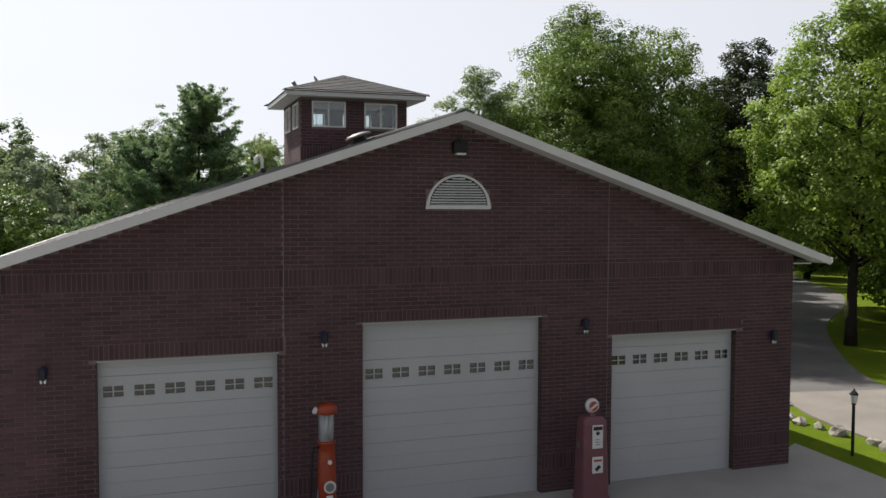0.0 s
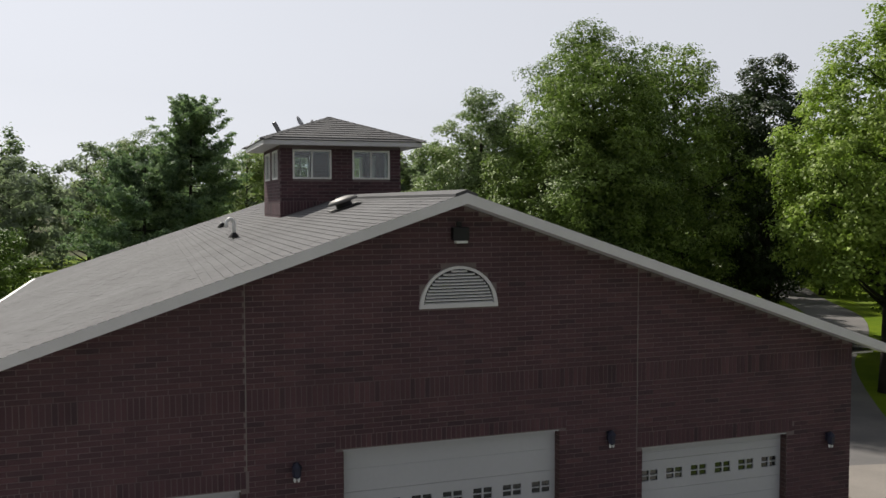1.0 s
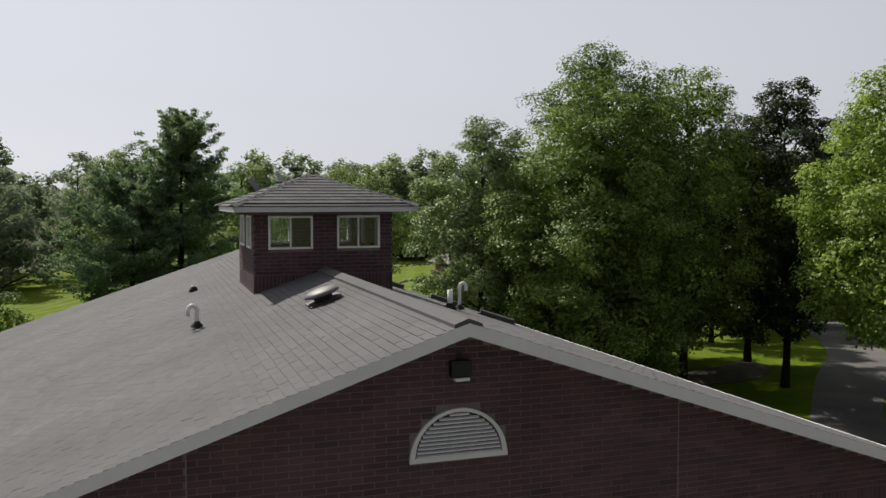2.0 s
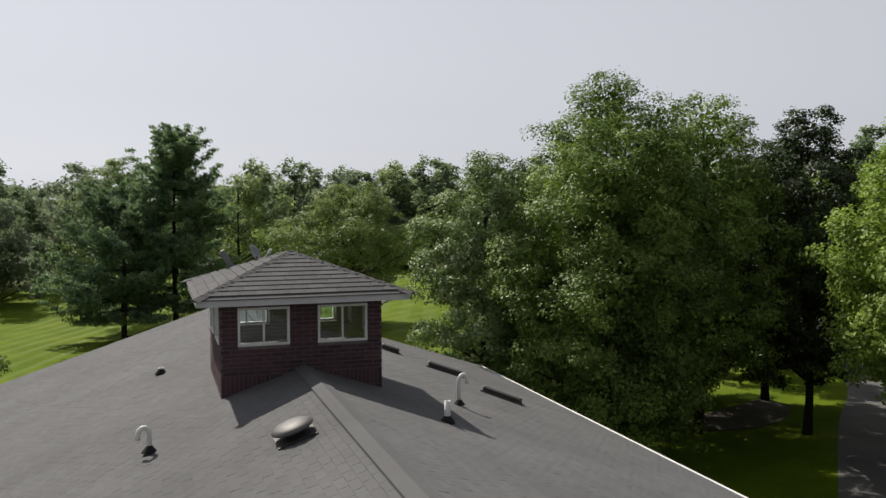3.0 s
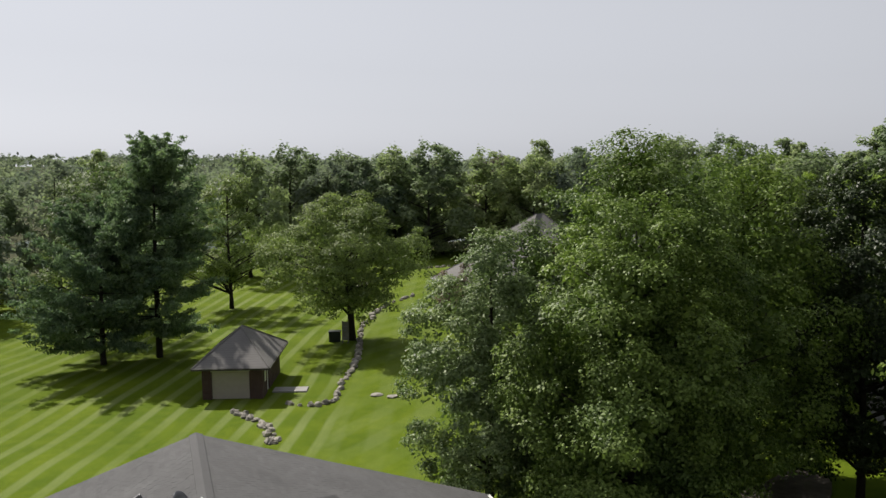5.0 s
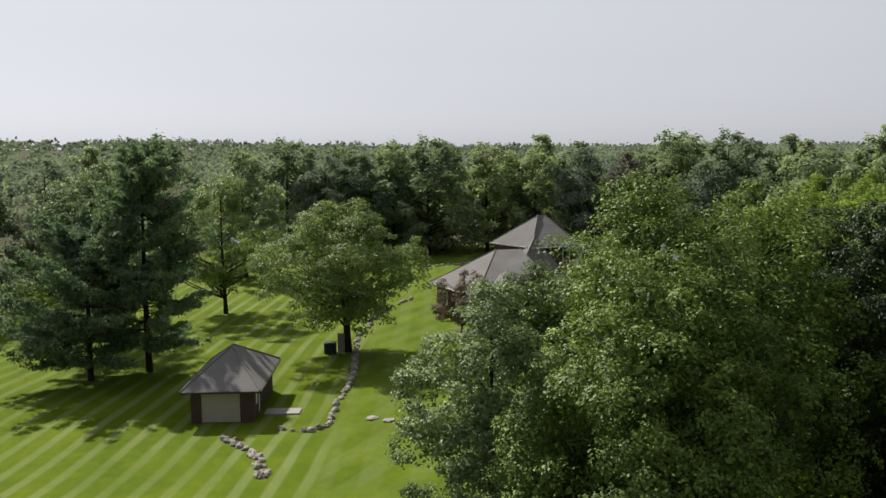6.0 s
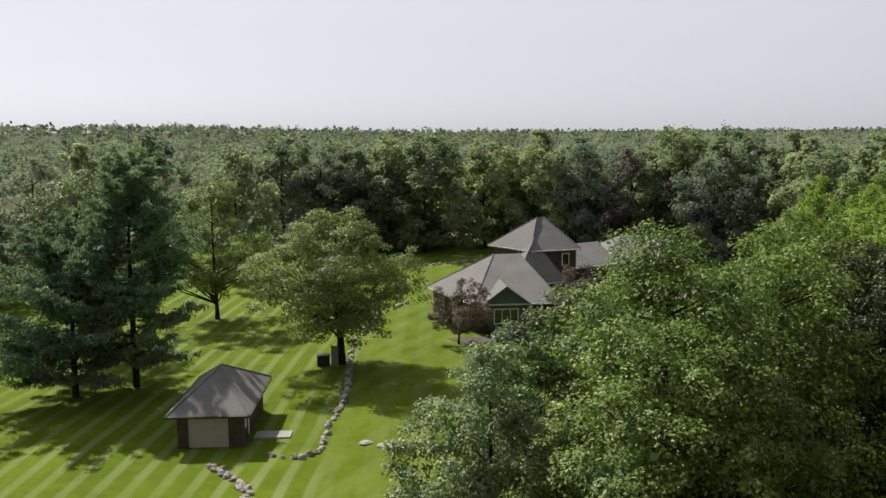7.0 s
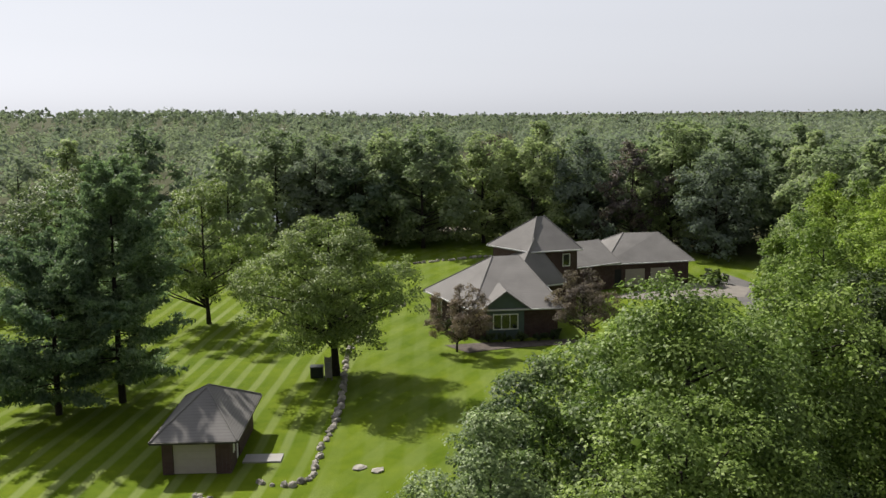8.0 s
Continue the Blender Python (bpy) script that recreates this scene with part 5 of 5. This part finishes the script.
def gooseneck(x, y, turn, h=0.42):
    g = empty("vent_pipe", on_roof(x, y) @ pose(0, 0, 0, 0, 0, turn), "white gooseneck plastic vent pipe on the roof", "vent pipe", "roof pipes")
    pts = [(0, 0, -0.05), (0, 0, h - 0.12)] + [(0.09 - 0.09 * math.cos(a), 0, h - 0.12 + 0.11 * math.sin(a)) for a in np.linspace(0.3, math.pi, 7)] + [(0.18, 0, h - 0.2)]
    part("pipe", tube(pts, 0.042, 12), WHITE, g, "", True)
    boot = turned([(0.13, 0), (0.12, 0.015), (0.06, 0.09), (0.045, 0.11)], 14)
    part("flashing", boot, RUBBER, g, "black rubber pipe boot", True)


def stub_pipe(x, y, h):
    g = empty("vent_pipe", on_roof(x, y), "short straight white vent pipe on the roof", "vent pipe", "roof pipes")
    part("pipe", turned([(0.055, -0.05), (0.055, h), (0.045, h), (0.045, h - 0.05), (0, h - 0.06)], 14), WHITE, g, "", True)
    part("flashing", turned([(0.14, -0.03), (0.12, 0.015), (0.07, 0.08), (0.057, 0.10)], 14), RUBBER, g, "black rubber pipe boot", True)


gooseneck(-2.79, 6.8, 200)
gooseneck(3.24, 8.8, 10, 0.62)
stub_pipe(2.1, 6.2, 0.36)
stub_pipe(-2.55, 13.1, 0.13)

VENT_DOME = plain("weathered_vent_metal", (0.11, 0.105, 0.10), 0.55, 0.2, var=0.25)
# fixed mushroom vent beside the ridge
tv = empty("turbine_vent", on_roof(-0.78, 4.55) @ pose(0, 0, 0, 0, -SLOPE, 0), "flat brown mushroom roof vent", "roof vent", "roof vents")
part("flange", box(-0.3, 0.3, -0.3, 0.3, -0.01, 0.012, 0.004), VENT_MAT, tv)
part("throat", turned([(0.17, 0.012), (0.17, 0.12)], 20), BLACK, tv)
part("hood", turned([(0.30, 0.115), (0.315, 0.125), (0.315, 0.145), (0.25, 0.19), (0.12, 0.215), (0, 0.22)], 24), VENT_DOME, tv, "weathered grey metal hood", True)


def slant_vent(x, y, turn, w):
    v = empty("roof_vent", on_roof(x, y) @ pose(0, 0, 0, 0, SLOPE if x > 0 else -SLOPE, 0) @ pose(0, 0, 0, 0, 0, turn), "low dark box vent with pale end on shingles", "roof vent", "roof vents")
    part("flange", box(-w / 2 - 0.05, w / 2 + 0.05, -0.2, 0.2, -0.01, 0.01, 0.003), VENT_MAT, v)
    body = bmesh.new()
    prof = [(-0.14, 0.01), (0.14, 0.01), (0.14, 0.05), (0.06, 0.13), (-0.08, 0.145), (-0.14, 0.11)]
    a = [body.verts.new((-w / 2, p, q)) for p, q in prof]
    b = [body.verts.new((w / 2, p, q)) for p, q in prof]
    body.faces.new(list(reversed(a)))
    body.faces.new(b)
    for i in range(6):
        j = (i + 1) % 6
        body.faces.new((a[i], a[j], b[j], b[i]))
    bmesh.ops.recalc_face_normals(body, faces=body.faces)
    part("hood", body, VENT_MAT, v)
    part("end_cap", box(-w / 2 - 0.03, -w / 2 - 0.002, -0.13, 0.13, 0.012, 0.135, 0.01), WHITE, v, "pale end cap")


slant_vent(5.05, 15.1, -24, 0.95)
slant_vent(5.66, 12.35, -42, 1.0)
slant_vent(3.9, 16.7, -24, 0.5)

# dish and flat antenna on the tower roof


def tower_roof_z(x, y):
    return TAPEX - (TAPEX - TZE - 0.1) / TEX * max(abs(x), abs(y - TYC))


dx, dy = -0.60, 10.93
dish = empty("satellite_dish", pose(dx, dy, tower_roof_z(dx, dy)) @ Matrix.Scale(0.78, 4), "grey satellite dish with feed arm on the tower roof", "satellite dish")
part("foot", box(-0.12, 0.12, -0.08, 0.08, -0.06, 0.03, 0.006), BLACK, dish)
part("mast", tube([(0, 0, 0), (-0.02, 0.02, 0.10), (-0.02, 0.02, 0.17)], 0.024, 8), GREY_METAL, dish)
bowl = [(0.0, 0.0), (0.10, 0.006), (0.20, 0.026), (0.28, 0.052), (0.285, 0.062), (0.20, 0.036), (0.10, 0.016), (0, 0.01)]
part("reflector", oriented(turned(bowl, 24), pose(-0.03, 0.02, 0.30, 62, 0, 62)), GREY_METAL, dish, "grey oval reflector", True)
part("feed_arm", tube([(0, 0.0, 0.1), (0.22, -0.06, 0.2), (0.36, -0.10, 0.36)], 0.017, 6), WHITE, dish)
part("feed_head", tube([(0.34, -0.09, 0.33), (0.40, -0.12, 0.45)], [0.045, 0.035], 8), SIGN_WHITE, dish, "white feed head")
part("bracket", box(-0.07, 0.06, -0.05, 0.07, 0.10, 0.24, 0.01), BLACK, dish)
ax, ay = -1.00, 11.4
ant = empty("flat_antenna", pose(ax, ay, tower_roof_z(ax, ay)) @ Matrix.Scale(0.8, 4), "dark tilted flat antenna on the tower roof", "antenna")
part("foot", box(-0.06, 0.12, -0.06, 0.06, -0.05, 0.03, 0.006), BLACK, ant)
part("panel", oriented(box(-0.075, 0.075, -0.03, 0.03, 0.0, 0.66, 0.015), pose(0, 0, 0.02, 0, -30, 0)), GREY_METAL, ant)
part("cross_arm", tube([(0.0, 0, 0.1), (0.3, -0.04, 0.16), (0.52, -0.08, 0.12)], 0.016, 6), WHITE, ant)

# ---------------------------------------------------------------- stones, boxes, shrubs


def stone_mesh(seed, sx, sy, sz):
    bm = bmesh.new()
    bmesh.ops.create_icosphere(bm, subdivisions=2, radius=1.0)
    for v in bm.verts:
        n = noise.noise(v.co * 1.3 + Vector((seed * 7.1, seed * 3.3, 0)))
        v.co *= 0.82 + 0.38 * n
        v.co = Vector((v.co.x * sx, v.co.y * sy, max(-0.5, v.co.z) * sz))
    me = bpy.data.meshes.new("stone")
    bm.to_mesh(me)
    bm.free()
    me.materials.append(STONE)
    return me


STONES = [stone_mesh(i, 0.40 + 0.06 * (i % 3), 0.30 + 0.05 * (i % 2), 0.24 + 0.04 * (i % 4)) for i in range(8)]


def stone_row(points, spacing, wide, scale, label, seed, layers=1):
    rnd = random.Random(seed)
    row = empty("stone_row", pose(points[0][0], points[0][1], ground_z(*points[0])), label, "stone row", "stone rows")
    inv = row.matrix_world.inverted()
    for (ax, ay), (bx, by) in zip(points, points[1:]):
        n = max(1, round(math.dist((ax, ay), (bx, by)) / spacing))
        for i in range(n):
            t = (i + rnd.uniform(0.2, 0.8)) / n
            d = math.degrees(math.atan2(by - ay, bx - ax))
            for k in range(layers):
                x = ax + (bx - ax) * t + rnd.uniform(-wide, wide)
                y = ay + (by - ay) * t + rnd.uniform(-wide, wide)
                s = scale * rnd.uniform(0.65, 1.25)
                m = pose(x, y, ground_z(x, y) + 0.06 * s, rnd.uniform(-8, 8), rnd.uniform(-8, 8), d + rnd.uniform(-40, 40)) @ Matrix.Scale(s, 4)
                link_mesh("stone", rnd.choice(STONES), row, inv @ m)


stone_row([(6.6, 52.0), (8.5, 50.7), (9.7, 51.4), (10.6, 54.4), (12.4, 58.9), (14.0, 63.4), (14.9, 66.9), (16.4, 73.0), (17.9, 78.5)], 0.48, 0.14, 0.76, "winding row of pale field stones across the lawn", 1)
stone_row([(17.9, 78.5), (21.4, 86.0), (24.5, 91.0), (28.7, 95.6)], 0.9, 0.3, 0.9, "row of field stones leading to the house", 2)
stone_row([(3.4, 51.4), (4.2, 49.6), (4.8, 47.4), (4.9, 43.8)], 0.36, 0.28, 0.66, "heaped border of pale field stones", 3, 2)
stone_row([(30, 117), (37, 119.5), (45, 121), (52, 121)], 0.8, 0.2, 0.9, "low stone border on the far lawn", 4)
stone_row([(11.0, 4.6), (10.8, 2.6), (10.9, 0.6), (11.0, -2.0), (11.1, -6)], 0.75, 0.15, 0.75, "pale edging stones beside the driveway", 5)

fs = empty("flat_stones", pose(13.0, 51.6, ground_z(13, 51.6)), "two flat pale stones lying on the lawn", "flat stones")
for i, (x, y, s) in enumerate(((-0.3, 0.4, 1.0), (0.55, -0.4, 0.8))):
    link_mesh("stone", STONES[i], fs, pose(x, y, 0.05, 0, 0, 30) @ Matrix.Diagonal((1.5 * s, 1.4 * s, 0.45, 1)))

cab = empty("utility_cabinet", pose(13.7, 71.1, ground_z(13.7, 71.1), 0, 0, -15), "dark green metal utility cabinet on the lawn", "utility box")
part("cabinet", box(-0.5, 0.5, -0.4, 0.4, 0, 0.85, 0.03), plain("dark_green_metal", (0.02, 0.028, 0.024), 0.5), cab)
part("lid", box(-0.54, 0.54, -0.44, 0.44, 0.852, 0.92, 0.02), plain("dark_lid", (0.026, 0.032, 0.03), 0.5), cab)
ped = empty("utility_board", pose(14.35, 69.7, ground_z(14.35, 69.7), 0, 0, -15), "weathered grey utility board on posts beside the oak", "utility board")
part("board", box(-0.28, 0.28, -0.03, 0.03, 0.25, 1.9, 0.01), plain("weathered_wood", (0.22, 0.21, 0.19), 0.85, var=0.25), ped)
for s in (-1, 1):
    part("post", box(s * 0.24 - 0.05, s * 0.24 + 0.05, 0.032, 0.13, -0.2, 1.95, 0.008), plain("grey_post", (0.19, 0.18, 0.165), 0.85, var=0.25), ped)
part("meter_box", box(-0.15, 0.15, -0.16, -0.032, 1.1, 1.5, 0.015), GREY_METAL, ped)

shrub = broadleaf(51, 0.95, 0.75, 0.1, "round", 40, 1300, 0.11, LEAF_DARK, 0.03, name="shrub", label="low rounded green shrub below the house wall", category="shrub", group="house shrubs")
stand(shrub, 30.6, 76.6)
for x, y, k in ((32.0, 76.0, 1.0), (33.6, 75.7, 1.1), (35.1, 75.3, 0.9), (36.4, 75.1, 1.2), (28.6, 79.6, 1.2), (28.3, 82.0, 1.3), (28.0, 84.6, 1.1), (65.6, 91.2, 1.9), (67.0, 92.4, 2.0)):
    again(shrub, x, y, 40 * x, (k, k, k))

# ---------------------------------------------------------------- bricks of the front and the tower, shingles
COURSE, BLEN, JOINT = 0.081, 0.30, 0.013


def clear_spans(z0, z1, x0, x1, blocks):
    """What is left of x0..x1 for the strip z0..z1 when the blocks (x0, x1, z0, z1) are taken out."""
    cuts = sorted((a, b) for a, b, c, d in blocks if c < z1 - 0.005 and d > z0 + 0.005)
    spans, x = [], x0
    for a, b in cuts:
        if a > x:
            spans.append((x, min(a, x1)))
        x = max(x, b)
    if x < x1:
        spans.append((x, x1))
    return [s for s in spans if s[1] - s[0] > 0.03]


def brick_layout(x0, x1, z0, top, blocks, joints, soldiers):
    """Bricks as (x0, x1, z0, z1): running bond between the soldier courses (z0, z1, x0, x1)."""
    out = []
    stop = max(top(0), top(x0), top(x1))
    solid = list(blocks) + [(c, d, a, b) for a, b, c, d in soldiers]
    row, z = 0, z0
    while z < stop:
        za, zb = z + JOINT / 2, z + COURSE - JOINT / 2
        lim_hi, lim_lo = x1, x0
        if top(x1) < zb:
            # the gable narrows the course
            while lim_hi > 0 and top(lim_hi) < zb:
                lim_hi -= 0.02
            while lim_lo < 0 and top(lim_lo) < zb:
                lim_lo += 0.02
        if lim_hi - lim_lo > 0.1:
            for a, b in clear_spans(za, zb, lim_lo, lim_hi, solid + [(j - 0.008, j + 0.008, -1, 99) for j in joints]):
                off = (row % 2) * 0.5 * BLEN
                x = math.floor((a - off) / BLEN) * BLEN + off
                while x < b:
                    p, q = max(a, x + JOINT / 2), min(b, x + BLEN - JOINT / 2)
                    if q - p > 0.03:
                        out.append((p, q, za, zb))
                    x += BLEN
        row += 1
        z += COURSE
    for a, b, c, d in soldiers:
        for p0, q0 in clear_spans(a, b, c, d, list(blocks) + [(j - 0.008, j + 0.008, -1, 99) for j in joints]):
            n = max(1, round((q0 - p0) / COURSE))
            w = (q0 - p0) / n
            for i in range(n):
                xm = p0 + (i + 0.5) * w
                if top(xm) > b:
                    out.append((p0 + i * w + JOINT / 2, p0 + (i + 1) * w - JOINT / 2, a + JOINT / 2, b - JOINT / 2))
    return out


def brick_box(a, b, c, d, proud, back=0.004):
    return [(a, back, c), (b, back, c), (b, back, d), (a, back, d), (a, -proud, c), (b, -proud, c), (b, -proud, d), (a, -proud, d)]


FACES_FRONT = ((4, 5, 6, 7), (0, 1, 5, 4), (1, 2, 6, 5), (2, 3, 7, 6), (3, 0, 4, 7))


def lay_bricks(parent, bricks, m, singles, seed):
    """Full bricks within singles(x, z) become objects on one shared mesh; the rest is one mesh."""
    rnd = random.Random(seed)
    w = BLEN - JOINT
    h = COURSE - JOINT
    one = mesh_of("brick", brick_box(-w / 2, w / 2, -h / 2, h / 2, 0.006), FACES_FRONT, BRICK)
    verts, faces = [], []
    made = 0
    for a, b, c, d in bricks:
        if made < 300 and abs(b - a - w) < 1e-3 and abs(d - c - h) < 1e-3 and singles((a + b) / 2, (c + d) / 2):
            link_mesh("brick", one, parent, m @ pose((a + b) / 2, 0, (c + d) / 2))
            made += 1
            continue
        n = len(verts)
        verts += [tuple(m @ Vector(v)) for v in brick_box(a, b, c, d, 0.005 + rnd.uniform(0, 0.003))]
        faces += [tuple(n + q for q in f) for f in FACES_FRONT]
    rest = link_mesh("brickwork", mesh_of("brickwork", verts, faces, BRICK), parent)
    rest["kind"] = "stuff"


door_blocks = [(cx - w / 2, cx + w / 2, -1, h) for cx, w, h, _ in DOORS] + [(0.045 - 0.65, 0.045 + 0.65, 5.70, 6.05), (0.045 - 0.5, 0.045 + 0.5, 6.04, 6.22), (0.045 - 0.3, 0.045 + 0.3, 6.2, 6.34)]
SOLDIERS = [(53 * COURSE, 57 * COURSE, -HALF, HALF), (6 * COURSE, 10 * COURSE, -HALF, HALF)] + [(h + 0.012, math.ceil((h + 0.2) / COURSE) * COURSE, cx - w / 2 - 0.12, cx + w / 2 + 0.12) for cx, w, h, _ in DOORS]
front = brick_layout(-HALF, HALF, 0.0, lambda x: under_roof(x) - 0.01, door_blocks, (-3.27, 3.29), SOLDIERS)
front.sort(key=lambda b: math.hypot(b[0] * 0.5, b[2] - 6.0))
lay_bricks(front_wall, front, pose(0, 0, 0), lambda x, z: z > 5.0, 3)
for x in (-3.27, 3.29):
    z0 = 3.41
    part("control_joint", box(x - 0.007, x + 0.007, -0.007, 0.002, z0, under_roof(x) - 0.01), plain("pale_caulk", (0.2, 0.18, 0.17), 0.8), garage, "pale caulked control joint")

tf_blocks = [(a, b, c, d) for a, b, c, d in FRONT_HOLES]
tf = brick_layout(-TX, TX, 6.75, lambda x: TZE - 0.02, tf_blocks, (), [(6.75 + 4 * COURSE, 6.75 + 8 * COURSE, -TX, TX)])
tf = [b for b in tf if b[3] > roof_top(max(abs(b[0]), abs(b[1]))) - 0.05]
lay_bricks(tower_front, tf, pose(0, TY0, 0), lambda x, z: z > 7.3, 4)
ts = brick_layout(-1.525, 1.525, 6.55, lambda x: TZE - 0.02, [(a - TYC, b - TYC, c, d) for a, b, c, d in SIDE_HOLES], (), [(6.55 + 6 * COURSE, 6.55 + 10 * COURSE, -1.525, 1.525)])
ts = [(-b, -a, c, d) for a, b, c, d in ts if d > roof_top(TX) - 0.05]
lay_bricks(tower_left, ts, pose(-TX, TYC, 0, 0, 0, -90), lambda x, z: z > 7.3, 5)


def shingles(parent, origin, along, down, length, width_at, expose, tab, mat, near, seed, thick=0.012):
    """Courses of overlapping tabs on a slope: along and down are unit vectors in it, width_at(s) the course's ends."""
    rnd = random.Random(seed)
    along, down = Vector(along), Vector(down)
    up = along.cross(down)
    if up.z < 0:
        up = -up
    turn = Matrix((along, down, up)).transposed()
    w = tab - 0.006
    lap = expose * 1.25
    shape = lambda a, b, s0, s1, lift: [(a, s0, 0.002), (b, s0, 0.002), (b, s1, 0.0), (a, s1, 0.0), (a, s0, 0.004), (b, s0, 0.004), (b, s1, thick + lift), (a, s1, thick + lift)]
    fl = ((4, 5, 6, 7), (3, 2, 6, 7)[::-1], (0, 3, 7, 4), (1, 5, 6, 2))
    one = mesh_of("shingle", [tuple(turn @ Vector(v)) for v in shape(-w / 2, w / 2, -lap, 0, 0)], fl, mat)
    verts, faces = [], []
    made, row, s = 0, 0, expose
    while s <= length + 1e-6:
        a0, a1 = width_at(s)
        x = math.floor(a0 / tab) * tab - (row % 3) * tab / 3
        while x < a1:
            p, q = max(a0, x), min(a1, x + w)
            if q - p > 0.02:
                full = q - p > w - 1e-4
                if full and made < 300 and near((p + q) / 2, s):
                    link_mesh("shingle", one, parent, Matrix.Translation(Vector(origin) + along * ((p + q) / 2) + down * s))
                    made += 1
                else:
                    n = len(verts)
                    verts += [tuple(Vector(origin) + turn @ Vector(v)) for v in shape(p, q, s - lap, s, rnd.uniform(0, 0.004))]
                    faces += [tuple(n + k for k in f) for f in fl]
            x += tab
        row += 1
        s += expose
    rest = link_mesh("shingle_covering", mesh_of("shingle_covering", verts, faces, mat), parent)
    rest["kind"] = "stuff"


slope_len = math.hypot(EAVE_X, EAVE_X * PITCH) + 0.03
for s in (-1, 1):
    d = Vector((s, 0, -PITCH)).normalized()
    shingles(roof, (0, FRONT_Y - 0.03, RIDGE - 0.018), (0, 1, 0), d, slope_len, lambda t: (0.0, BACK_Y - FRONT_Y + 0.06), 0.145, 0.33, SHINGLE,
             (lambda a, t: 2.0 < a < 8.0 and t < 1.0) if s < 0 else (lambda a, t: 2.0 < a < 5.0 and t < 0.8), 20 + s)
rise = TAPEX - (TZE + 0.1)
tower_slope = math.hypot(TEX, rise)
for ang in (0, 90, 180, 270):
    rot = Matrix.Rotation(radians(ang), 3, "Z")
    d = rot @ Vector((0, -TEX, -rise)).normalized()
    al = rot @ Vector((1, 0, 0))
    shingles(tower_roof, (0, TYC, TAPEX + 0.002), al, d, tower_slope + 0.05, lambda t: (-(t - 0.13) * TEX / tower_slope, (t - 0.13) * TEX / tower_slope), 0.20, 0.30, SHINGLE_TOWER,
             (lambda a, t: True) if ang == 0 else (lambda a, t: False), 40 + ang, 0.022)
